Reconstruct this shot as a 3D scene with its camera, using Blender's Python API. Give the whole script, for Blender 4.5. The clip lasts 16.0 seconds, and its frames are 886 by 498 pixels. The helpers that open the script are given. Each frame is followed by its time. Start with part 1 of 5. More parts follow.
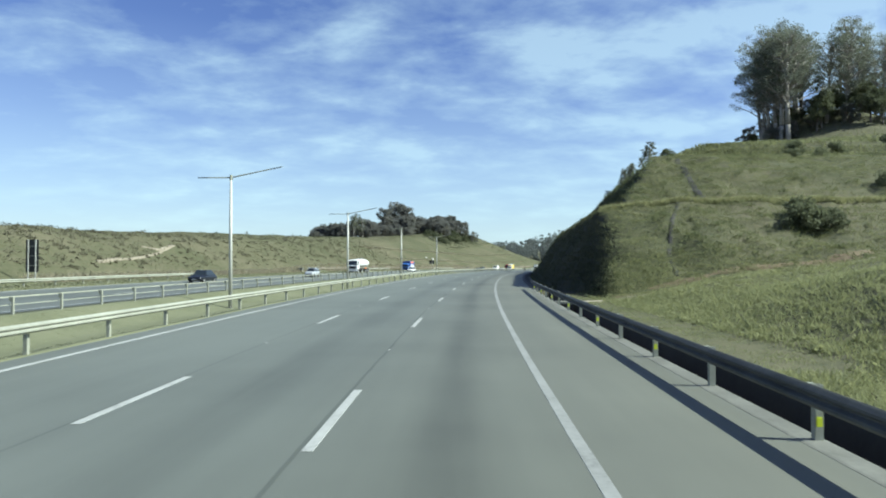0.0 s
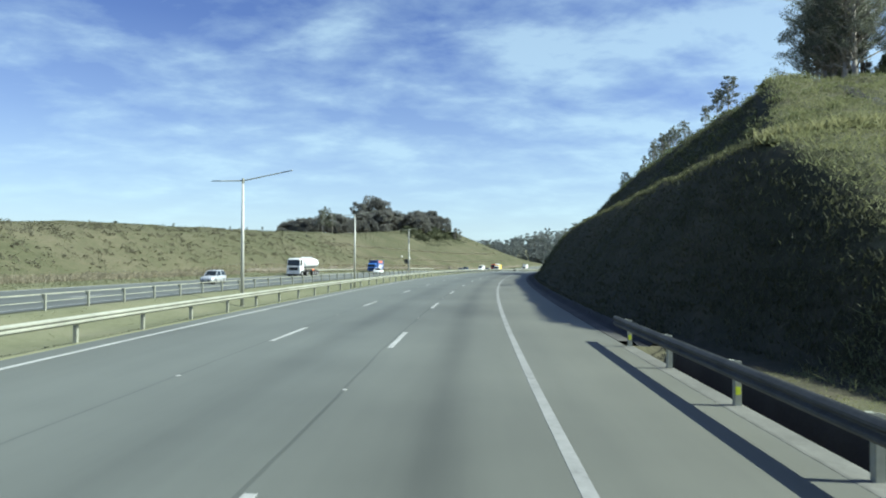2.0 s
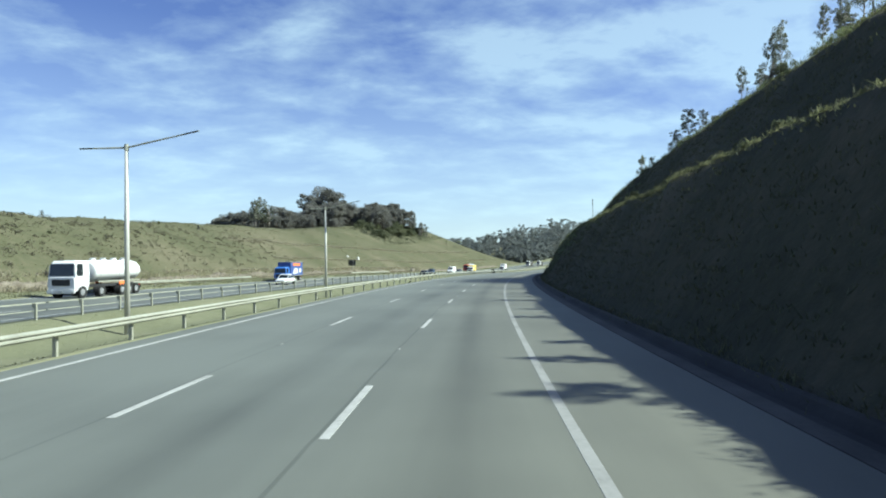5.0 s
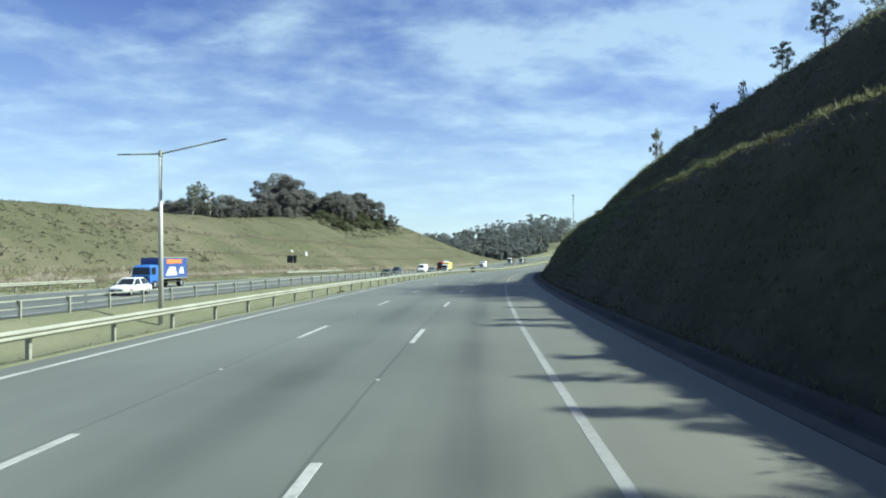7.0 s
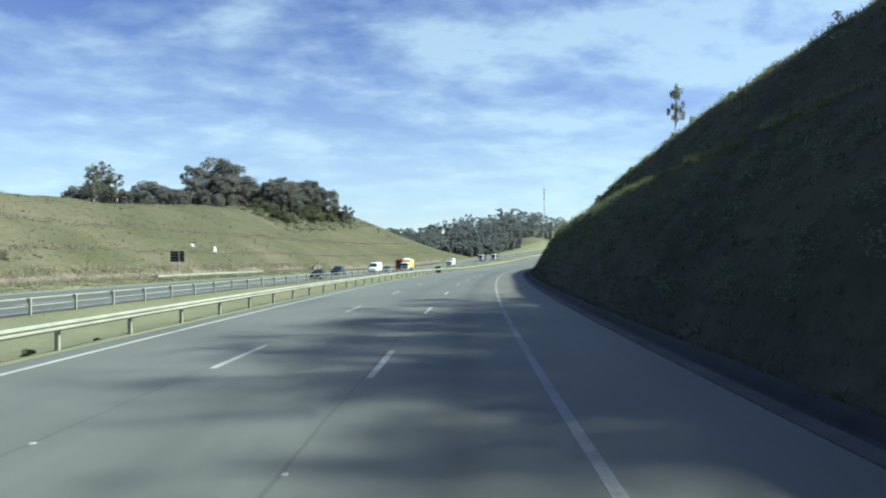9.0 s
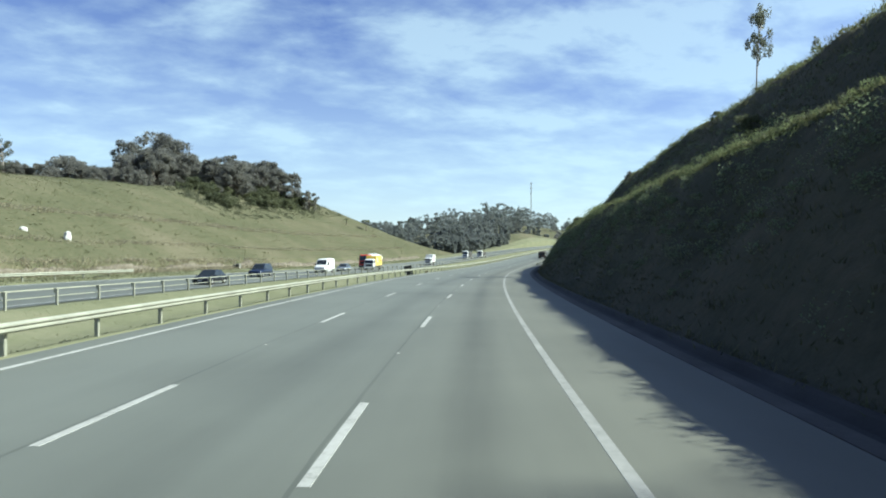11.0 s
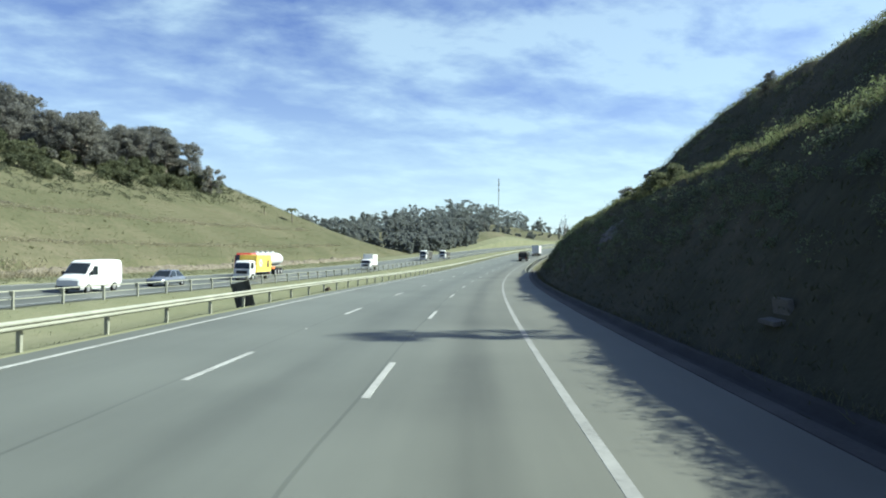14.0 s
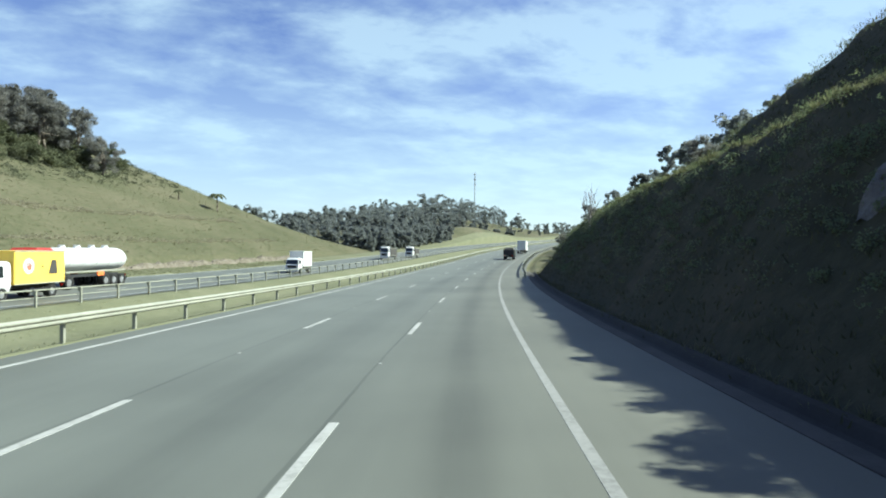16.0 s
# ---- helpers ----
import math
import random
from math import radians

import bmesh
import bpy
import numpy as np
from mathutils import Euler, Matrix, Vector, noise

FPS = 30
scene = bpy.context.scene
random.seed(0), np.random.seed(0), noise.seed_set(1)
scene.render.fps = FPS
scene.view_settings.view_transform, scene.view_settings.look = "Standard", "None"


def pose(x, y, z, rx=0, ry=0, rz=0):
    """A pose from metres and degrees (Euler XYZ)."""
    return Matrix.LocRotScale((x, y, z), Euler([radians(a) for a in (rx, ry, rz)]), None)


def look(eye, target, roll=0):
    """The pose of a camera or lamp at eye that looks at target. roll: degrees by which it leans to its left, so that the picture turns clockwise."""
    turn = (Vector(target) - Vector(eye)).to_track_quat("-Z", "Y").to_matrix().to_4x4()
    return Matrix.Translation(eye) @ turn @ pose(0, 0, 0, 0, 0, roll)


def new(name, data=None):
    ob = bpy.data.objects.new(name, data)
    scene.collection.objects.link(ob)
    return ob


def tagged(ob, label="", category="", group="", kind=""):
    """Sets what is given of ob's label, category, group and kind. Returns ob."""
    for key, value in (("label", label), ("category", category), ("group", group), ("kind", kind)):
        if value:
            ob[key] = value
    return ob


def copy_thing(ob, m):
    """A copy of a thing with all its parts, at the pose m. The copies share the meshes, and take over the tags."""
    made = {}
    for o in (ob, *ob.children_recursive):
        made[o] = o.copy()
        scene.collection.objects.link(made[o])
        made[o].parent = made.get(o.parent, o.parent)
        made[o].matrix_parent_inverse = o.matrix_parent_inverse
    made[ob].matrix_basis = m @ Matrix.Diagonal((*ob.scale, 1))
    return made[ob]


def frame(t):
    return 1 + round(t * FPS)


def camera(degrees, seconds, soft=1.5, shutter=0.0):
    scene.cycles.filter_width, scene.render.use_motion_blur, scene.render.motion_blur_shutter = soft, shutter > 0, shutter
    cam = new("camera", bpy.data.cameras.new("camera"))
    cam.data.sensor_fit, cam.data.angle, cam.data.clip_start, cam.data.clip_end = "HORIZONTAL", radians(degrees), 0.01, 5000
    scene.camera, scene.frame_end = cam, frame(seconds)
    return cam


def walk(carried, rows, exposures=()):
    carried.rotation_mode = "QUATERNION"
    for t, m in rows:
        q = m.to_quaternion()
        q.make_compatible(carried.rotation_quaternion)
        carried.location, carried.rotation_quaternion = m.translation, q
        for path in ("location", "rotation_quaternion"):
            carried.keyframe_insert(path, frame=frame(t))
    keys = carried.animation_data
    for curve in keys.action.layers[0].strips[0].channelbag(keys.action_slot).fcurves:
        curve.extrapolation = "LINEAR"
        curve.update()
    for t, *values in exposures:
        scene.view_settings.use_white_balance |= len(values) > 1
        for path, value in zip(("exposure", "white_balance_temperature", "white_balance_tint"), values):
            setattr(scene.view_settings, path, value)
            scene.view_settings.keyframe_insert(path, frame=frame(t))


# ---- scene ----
# The road bends steadily to the right; every place is given as (s, lat, z):
# metres along the right-hand edge line, metres to the right of it, metres above the road there.
KAPPA = 9.194e-04


def crest(s):
    """Height of the edge line: a gentle fall, a sag, then a long climb."""
    fall = 5.0e-5
    if s < 0:
        return 0.0
    if s < 330:
        return -fall * s * s / 2
    g0, z0, g1 = -fall * 330, -fall * 330 * 330 / 2, 0.03
    k = (g1 - g0) / 150
    if s < 480:
        d = s - 330
        return z0 + g0 * d + k * d * d / 2
    z1 = z0 + g0 * 150 + k * 150 * 150 / 2
    if s < 900:
        return z1 + (s - 480) * g1
    return z1 + 420 * g1 + min(s - 900, 600) * 0.005


def lerp(x, xs, ys):
    return float(np.interp(x, xs, ys))


def section(lat):
    """Height of the pavements and the median against the edge line."""
    return lerp(lat, [-60, -46, -44, -40, -39.2, -26.6, -25.6, -24, -21.4, -19, -16, -14, -13.2, 12], [0.7, 0.45, 0.40, 0.12, 0.05, -0.35, -0.42, -0.85, -1.35, -1.25, -0.6, -0.08, 0, 0])


def at(s, lat, z=0.0):
    a = KAPPA * min(s, 700.0)
    x, y = (1 - math.cos(a)) / KAPPA, math.sin(a) / KAPPA
    if s > 700:
        x, y = x + (s - 700) * math.sin(a), y + (s - 700) * math.cos(a)
    return Vector((x + lat * math.cos(a), y - lat * math.sin(a), crest(s) + z))


def on(s, lat, z=0.0):
    return at(s, lat, section(lat) + z)


def stand(s, lat, z=0.0, turn=0.0):
    """Pose of a thing that stands upright; its +y looks along the road."""
    p = on(s, lat, z)
    return pose(p.x, p.y, p.z, 0, 0, -math.degrees(KAPPA * s) + turn)


# ---- camera ----
CAM_HEIGHT = 2.535
cam = camera(68.0, 16.0, soft=1.95, shutter=0.06)
# seconds, s, lat, yaw to the left, pitch up, roll to the right
ROWS = [
    (0, -0.34, -1.62, 1.45, 0.94, -0.06),
    (0.5, 9.17, -1.51, 1.10, 1.02, -0.20),
    (1, 18.63, -1.43, 0.79, 0.98, -0.24),
    (1.5, 27.96, -1.36, 0.34, 0.86, -0.33),
    (2, 37.35, -1.33, -0.04, 0.87, -0.16),
    (2.5, 46.88, -1.29, -0.45, 0.91, -0.07),
    (3, 56.30, -1.29, -0.84, 0.86, 0.05),
    (3.5, 66.04, -1.31, -1.28, 0.89, 0.24),
    (4, 75.81, -1.36, -1.74, 1.09, 0.39),
    (6.5, 122.92, -1.66, -4.19, 0.49, 0.65),
    (7, 132.24, -1.71, -4.74, 0.58, 0.42),
    (7.5, 141.45, -1.74, -5.32, 0.33, 0.42),
    (8, 150.80, -1.74, -6.10, 0.08, 0.44),
    (8.5, 160.38, -1.69, -6.98, 0.36, 0.60),
    (9, 170.43, -1.64, -7.55, 0.28, 0.62),
    (11.5, 218.69, -1.97, -9.67, -0.04, -0.61),
    (12, 228.43, -2.01, -10.44, 0.09, -0.84),
    (12.5, 239.11, -1.97, -11.12, 0.12, -0.42),
    (13, 249.52, -1.89, -11.58, 0.01, -0.23),
    (13.5, 259.22, -1.85, -11.83, 0.21, -0.39),
    (14, 268.52, -1.83, -12.22, 0.08, -0.71),
    (14.5, 277.64, -1.80, -12.78, -0.08, -0.55),
    (15, 287.16, -1.78, -13.38, -0.19, -0.61),
    (15.5, 296.70, -1.73, -13.76, 0.10, -0.71),
    (16, 306.40, -1.66, -14.37, -0.03, -0.49),
]


def eye_pose(s, lat, yaw, pitch, roll):
    p = at(s, lat, CAM_HEIGHT)
    return pose(p.x, p.y, p.z, 0, 0, yaw) @ pose(0, 0, 0, 90 + pitch, 0, 0) @ pose(0, 0, 0, 0, 0, -roll)


walk(cam, [(t, eye_pose(s, lat, yaw, pitch, roll)) for t, s, lat, yaw, pitch, roll in ROWS], [(0, 1.02, 5800, -6), (4, 1.08, 5800, -6), (9, 1.10, 5830, -6), (11.5, 1.16, 5950, -6), (16, 1.19, 5950, -6)])

# ---- light ----
SUN_EL, SUN_AZ = 42.0, -8.0  # degrees; azimuth from +x towards +y
to_sun = Vector((math.cos(radians(SUN_EL)) * math.cos(radians(SUN_AZ)), math.cos(radians(SUN_EL)) * math.sin(radians(SUN_AZ)), math.sin(radians(SUN_EL))))
sun_data = bpy.data.lights.new("sun", "SUN")
sun_data.energy, sun_data.angle, sun_data.color = 5.0, radians(0.53), (1.0, 0.95, 0.86)
sun = new("sun", sun_data)
sun.matrix_world = look((0, 0, 300), Vector((0, 0, 300)) - to_sun)


def node(tree, kind, x=None, **inputs):
    n = tree.nodes.new(kind)
    for k, v in inputs.items():
        n.inputs[k.replace("_", " ")].default_value = v
    return n


def ramp(tree, stops, source=None):
    n = tree.nodes.new("ShaderNodeValToRGB")
    els = n.color_ramp.elements
    while len(els) < len(stops):
        els.new(0.5)
    for e, (p, c) in zip(els, stops):
        e.position = p
        e.color = (*c, 1) if len(c) == 3 else c
    if source is not None:
        tree.links.new(source, n.inputs[0])
    return n


def math_node(tree, op, a, b=None, clamp=False):
    n = tree.nodes.new("ShaderNodeMath")
    n.operation, n.use_clamp = op, clamp
    for i, v in enumerate((a, b)):
        if v is None:
            continue
        if isinstance(v, (int, float)):
            n.inputs[i].default_value = v
        else:
            tree.links.new(v, n.inputs[i])
    return n.outputs[0]


world = bpy.data.worlds.new("sky")
scene.world = world
world.use_nodes = True
wt = world.node_tree
wt.nodes.clear()
w_out = wt.nodes.new("ShaderNodeOutputWorld")
w_bg = wt.nodes.new("ShaderNodeBackground")
w_bg.inputs["Strength"].default_value = 0.061
w_sky = wt.nodes.new("ShaderNodeTexSky")
w_sky.sky_type, w_sky.sun_disc = "NISHITA", False
w_sky.sun_elevation, w_sky.sun_rotation = radians(SUN_EL), radians(90 - SUN_AZ)
w_sky.air_density, w_sky.dust_density, w_sky.ozone_density = 1.0, 0.6, 2.5
w_co = wt.nodes.new("ShaderNodeTexCoord")
w_sep = wt.nodes.new("ShaderNodeSeparateXYZ")
wt.links.new(w_co.outputs["Generated"], w_sep.inputs[0])
w_h = math_node(wt, "ADD", math_node(wt, "MAXIMUM", w_sep.outputs[2], 0.0), 0.19)
w_com = wt.nodes.new("ShaderNodeCombineXYZ")
wt.links.new(math_node(wt, "DIVIDE", w_sep.outputs[0], w_h), w_com.inputs[0])
wt.links.new(math_node(wt, "DIVIDE", w_sep.outputs[1], w_h), w_com.inputs[1])
w_map = wt.nodes.new("ShaderNodeMapping")
w_map.inputs["Rotation"].default_value = (0, 0, radians(-28))
w_map.inputs["Scale"].default_value = (1.0, 1.25, 1)
w_map.inputs["Location"].default_value = (1.3, 0.4, 0)
wt.links.new(w_com.outputs[0], w_map.inputs[0])
w_n1 = node(wt, "ShaderNodeTexNoise", Scale=2.7, Detail=10.0, Roughness=0.58, Distortion=0.15)
w_n2 = node(wt, "ShaderNodeTexNoise", Scale=0.75, Detail=4.0, Roughness=0.5, Distortion=0.2)
for n in (w_n1, w_n2):
    wt.links.new(w_map.outputs[0], n.inputs["Vector"])
w_sum = math_node(wt, "ADD", math_node(wt, "MULTIPLY", w_n1.outputs[0], 0.62), math_node(wt, "MULTIPLY", w_n2.outputs[0], 0.38))
w_side = math_node(wt, "MULTIPLY", w_sep.outputs[0], 0.10)
w_sum = math_node(wt, "ADD", w_sum, w_side)
w_veil = ramp(wt, [(0.43, (0.02, 0.02, 0.02)), (0.51, (0.28, 0.28, 0.28)), (0.60, (0.74, 0.74, 0.74))], w_sum)
w_low = ramp(wt, [(0.0, (0.92, 0.92, 0.92)), (0.10, (0.58, 0.58, 0.58)), (0.20, (0.24, 0.24, 0.24)), (0.33, (0, 0, 0))], w_sep.outputs[2])
w_thin = ramp(wt, [(0.32, (1, 1, 1)), (0.75, (0.3, 0.3, 0.3))], w_sep.outputs[2])
w_clear = math_node(wt, "MULTIPLY", math_node(wt, "SUBTRACT", 1.0, math_node(wt, "MULTIPLY", w_veil.outputs[0], w_thin.outputs[0])), math_node(wt, "SUBTRACT", 1.0, w_low.outputs[0]))
w_fac = math_node(wt, "SUBTRACT", 1.0, w_clear)
w_mix = wt.nodes.new("ShaderNodeMixRGB")
w_lit = wt.nodes.new("ShaderNodeMixRGB")
w_lit.blend_type = "ADD"
w_lit.inputs[0].default_value = 0.35
w_lit.inputs[1].default_value = (4.5, 5.2, 5.8, 1)
wt.links.new(w_sky.outputs[0], w_lit.inputs[2])
wt.links.new(w_lit.outputs[0], w_mix.inputs[2])
wt.links.new(w_fac, w_mix.inputs[0])
w_tint = wt.nodes.new("ShaderNodeMixRGB")
w_tint.blend_type = "MULTIPLY"
w_tint.inputs[0].default_value = 1.0
w_tint.inputs[2].default_value = (0.84, 0.77, 1.09, 1)
wt.links.new(w_sky.outputs[0], w_tint.inputs[1])
wt.links.new(w_tint.outputs[0], w_mix.inputs[1])
wt.links.new(w_mix.outputs[0], w_bg.inputs["Color"])
wt.links.new(w_bg.outputs[0], w_out.inputs[0])


# ---- materials ----
def surface(name, stops, scale=4.0, rough=0.85, metal=0.0, fine=40.0, fine_amount=0.35, bump=0.3, bump_size=0.02, spread=0.0, stretch=(1, 1, 1), spec=0.4):
    """Two scales of variation: broad patches through a colour ramp, and a fine grain over them."""
    m = bpy.data.materials.new(name)
    m.use_nodes = True
    t = m.node_tree
    b = t.nodes["Principled BSDF"]
    b.inputs["Metallic"].default_value = metal
    b.inputs["Specular IOR Level"].default_value = spec
    co = t.nodes.new("ShaderNodeTexCoord")
    mp = t.nodes.new("ShaderNodeMapping")
    mp.inputs["Scale"].default_value = stretch
    t.links.new(co.outputs["Object"], mp.inputs[0])
    n1 = node(t, "ShaderNodeTexNoise", Scale=scale, Detail=6.0, Roughness=0.6)
    n2 = node(t, "ShaderNodeTexNoise", Scale=fine, Detail=4.0, Roughness=0.65)
    for n in (n1, n2):
        t.links.new(mp.outputs[0], n.inputs["Vector"])
    mixed = math_node(t, "ADD", math_node(t, "MULTIPLY", n1.outputs[0], 1 - fine_amount), math_node(t, "MULTIPLY", n2.outputs[0], fine_amount))
    if spread:
        info = t.nodes.new("ShaderNodeObjectInfo")
        geo = t.nodes.new("ShaderNodeNewGeometry")
        r = math_node(t, "SUBTRACT", math_node(t, "ADD", info.outputs["Random"], geo.outputs["Random Per Island"]), 1.0)
        mixed = math_node(t, "ADD", mixed, math_node(t, "MULTIPLY", r, spread))
    cr = ramp(t, stops, mixed)
    t.links.new(cr.outputs[0], b.inputs["Base Color"])
    rr = math_node(t, "ADD", math_node(t, "MULTIPLY", n2.outputs[0], 0.2), rough - 0.1, True)
    t.links.new(rr, b.inputs["Roughness"])
    if bump:
        bp = node(t, "ShaderNodeBump", Strength=bump, Distance=bump_size)
        t.links.new(n2.outputs[0], bp.inputs["Height"])
        t.links.new(bp.outputs[0], b.inputs["Normal"])
    return m


def tone(c, k):
    return tuple(x * k for x in c)


def paint(name, c, rough=0.35, metal=0.0):
    return surface(name, [(0.3, tone(c, 0.85)), (0.7, tone(c, 1.1))], scale=1.5, rough=rough, metal=metal, fine=60, bump=0.02, spec=0.5)


def leafy(name, dark, light, spread=0.35):
    m = surface(name, [(0.15, dark), (0.5, tuple((a + b) / 2 for a, b in zip(dark, light))), (0.9, light)], scale=0.35, rough=0.7, fine=3.0, bump=0.0, spread=spread, spec=0.25)
    t = m.node_tree
    b, out = t.nodes["Principled BSDF"], t.nodes["Material Output"]
    thin = t.nodes.new("ShaderNodeBsdfTranslucent")
    both = t.nodes.new("ShaderNodeMixShader")
    both.inputs[0].default_value = 0.5
    t.links.new(b.inputs["Base Color"].links[0].from_socket, thin.inputs["Color"])
    t.links.new(b.outputs[0], both.inputs[1])
    t.links.new(thin.outputs[0], both.inputs[2])
    t.links.new(both.outputs[0], out.inputs["Surface"])
    return m


MAT = {}
MAT["grass"] = surface("hillside_grass", [(0.28, (0.050, 0.049, 0.030)), (0.44, (0.078, 0.080, 0.044)), (0.56, (0.108, 0.101, 0.062)), (0.74, (0.160, 0.137, 0.095))], scale=0.05, rough=0.95, fine=1.3, fine_amount=0.42, bump=0.5, bump_size=0.22, spec=0.1)
MAT["blade"] = leafy("grass_blades", (0.070, 0.074, 0.036), (0.182, 0.179, 0.092), 0.3)
MAT["lush"] = leafy("lush_grass_blades", (0.150, 0.162, 0.072), (0.335, 0.338, 0.165), 0.2)
MAT["shrub"] = leafy("shrub_leaves", (0.070, 0.083, 0.038), (0.205, 0.218, 0.100), 0.25)
MAT["dark_concrete"] = surface("stained_kerb_concrete", [(0.3, (0.062, 0.059, 0.049)), (0.7, (0.165, 0.157, 0.132))], scale=0.6, rough=0.9, fine=10, bump=0.35)
MAT["leaf"] = leafy("eucalyptus_leaves", (0.085, 0.094, 0.070), (0.262, 0.272, 0.197))
MAT["dark_leaf"] = leafy("broad_leaves", (0.060, 0.070, 0.040), (0.190, 0.202, 0.112))
# leaf tone greyed and lightened to carry distance haze
MAT["wood_leaf"] = leafy("hill_wood_leaves", (0.105, 0.107, 0.096), (0.262, 0.255, 0.220))
# hillside grass made darker: the long face's shade is put into the colour
MAT["turf"] = surface("shade_dark_turf", [(0.28, (0.031, 0.030, 0.020)), (0.46, (0.053, 0.053, 0.033)), (0.60, (0.080, 0.072, 0.047)), (0.78, (0.122, 0.102, 0.072))], scale=0.11, rough=0.95, fine=1.6, fine_amount=0.4, bump=0.5, bump_size=0.2, spec=0.1)
MAT["verge"] = surface("mown_verge_turf", [(0.28, (0.102, 0.106, 0.062)), (0.5, (0.138, 0.142, 0.086)), (0.74, (0.176, 0.168, 0.112))], scale=0.16, rough=0.95, fine=2.5, fine_amount=0.4, bump=0.4, bump_size=0.08, spec=0.1)
# darker blade copy for the long face, its shade put into the colour
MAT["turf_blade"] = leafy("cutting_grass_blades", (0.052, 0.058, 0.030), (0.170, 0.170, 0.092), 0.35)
# lighter blade copy for the rims, the sun on them put into the colour
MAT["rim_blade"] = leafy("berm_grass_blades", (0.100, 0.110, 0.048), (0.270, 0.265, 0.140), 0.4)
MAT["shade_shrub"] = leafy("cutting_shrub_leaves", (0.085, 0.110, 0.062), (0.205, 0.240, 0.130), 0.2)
MAT["verge_blade"] = leafy("pale_verge_blades", (0.150, 0.158, 0.085), (0.290, 0.286, 0.172), 0.25)
# lighter blade copy for the sunlit end, its brightness put into the colour
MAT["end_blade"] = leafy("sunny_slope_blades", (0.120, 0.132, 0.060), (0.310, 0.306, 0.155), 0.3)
MAT["scrub"] = leafy("brown_scrub_leaves", (0.098, 0.094, 0.060), (0.190, 0.177, 0.120), 0.2)
MAT["scrub_leaf"] = leafy("brow_scrub_leaves", (0.062, 0.070, 0.044), (0.175, 0.182, 0.112), 0.3)
MAT["dry"] = leafy("dry_grass_blades", (0.190, 0.170, 0.112), (0.400, 0.360, 0.255), 0.3)
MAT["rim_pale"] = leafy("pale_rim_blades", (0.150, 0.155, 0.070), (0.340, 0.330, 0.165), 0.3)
# brighter green than other shrubs: sunlight on the rims put into the colour
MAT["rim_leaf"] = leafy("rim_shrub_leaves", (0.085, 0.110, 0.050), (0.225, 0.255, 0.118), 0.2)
# greyer, bluer and paler than foliage: distance haze put into the leaf colour
MAT["far_leaf"] = leafy("haze_grey_leaves", (0.15, 0.165, 0.155), (0.28, 0.295, 0.27))
MAT["bark"] = surface("bark", [(0.3, (0.070, 0.052, 0.038)), (0.7, (0.210, 0.182, 0.147))], scale=3, rough=0.9, fine=25, bump=0.5)
MAT["pale_bark"] = surface("pale_smooth_bark", [(0.3, (0.16, 0.135, 0.11)), (0.7, (0.42, 0.38, 0.33))], scale=2, rough=0.85, fine=14, bump=0.3)
MAT["concrete"] = surface("concrete", [(0.3, (0.124, 0.118, 0.102)), (0.7, (0.248, 0.239, 0.211))], scale=0.9, rough=0.9, fine=14, bump=0.35)
MAT["steel"] = surface("galvanised_steel", [(0.3, (0.225, 0.226, 0.180)), (0.7, (0.385, 0.386, 0.312))], scale=0.7, rough=0.6, metal=0.15, fine=12, bump=0.06)
MAT["pole"] = surface("painted_pole_steel", [(0.3, (0.39, 0.385, 0.34)), (0.7, (0.52, 0.51, 0.46))], scale=1.2, rough=0.5, metal=0.15, fine=15, bump=0.05)
MAT["sign_back"] = surface("dull_sign_back", [(0.3, (0.014, 0.016, 0.018)), (0.7, (0.036, 0.038, 0.040))], scale=1.0, rough=0.6, metal=0.2, fine=10, bump=0.05)
MAT["white_paint"] = surface("road_marking_paint", [(0.28, (0.13, 0.13, 0.12)), (0.46, (0.29, 0.29, 0.27)), (0.8, (0.41, 0.41, 0.39))], scale=0.8, rough=0.75, fine=9, fine_amount=0.5, bump=0.2, bump_size=0.004)
MAT["worn_paint"] = surface("worn_edge_line_paint", [(0.28, (0.10, 0.10, 0.092)), (0.46, (0.20, 0.20, 0.187)), (0.8, (0.29, 0.29, 0.272))], scale=0.7, rough=0.8, fine=8, fine_amount=0.5, bump=0.2, bump_size=0.004)
MAT["yellow"] = paint("yellow_reflector", (0.62, 0.68, 0.04), 0.35)
MAT["kerb"] = surface("sunbleached_kerb_concrete", [(0.3, (0.080, 0.079, 0.066)), (0.7, (0.175, 0.172, 0.145))], scale=0.8, rough=0.92, fine=9, bump=0.4)
MAT["white_rock"] = surface("bleached_rock", [(0.3, (0.36, 0.35, 0.32)), (0.7, (0.66, 0.65, 0.61))], scale=1.4, rough=0.9, fine=6, bump=0.6, bump_size=0.08)
# concrete darkened in its colour to suit the shade below the cutting
MAT["gutter"] = surface("shade_toned_concrete", [(0.3, (0.034, 0.032, 0.028)), (0.7, (0.099, 0.093, 0.081))], scale=0.5, rough=0.95, fine=9, bump=0.4)
# near black: shade inside ditch, gutter and drains put into the colour
MAT["gutter_dark"] = surface("shade_dark_concrete", [(0.3, (0.016, 0.015, 0.013)), (0.7, (0.050, 0.047, 0.042))], scale=0.5, rough=0.95, fine=9, bump=0.4)
# steel darkened in colour for the barrier's shaded face; the dark panel shares it
MAT["dark_steel"] = surface("shade_and_panel_steel", [(0.3, (0.040, 0.041, 0.036)), (0.7, (0.118, 0.118, 0.104))], scale=0.9, rough=0.8, metal=0.05, fine=12, bump=0.08)
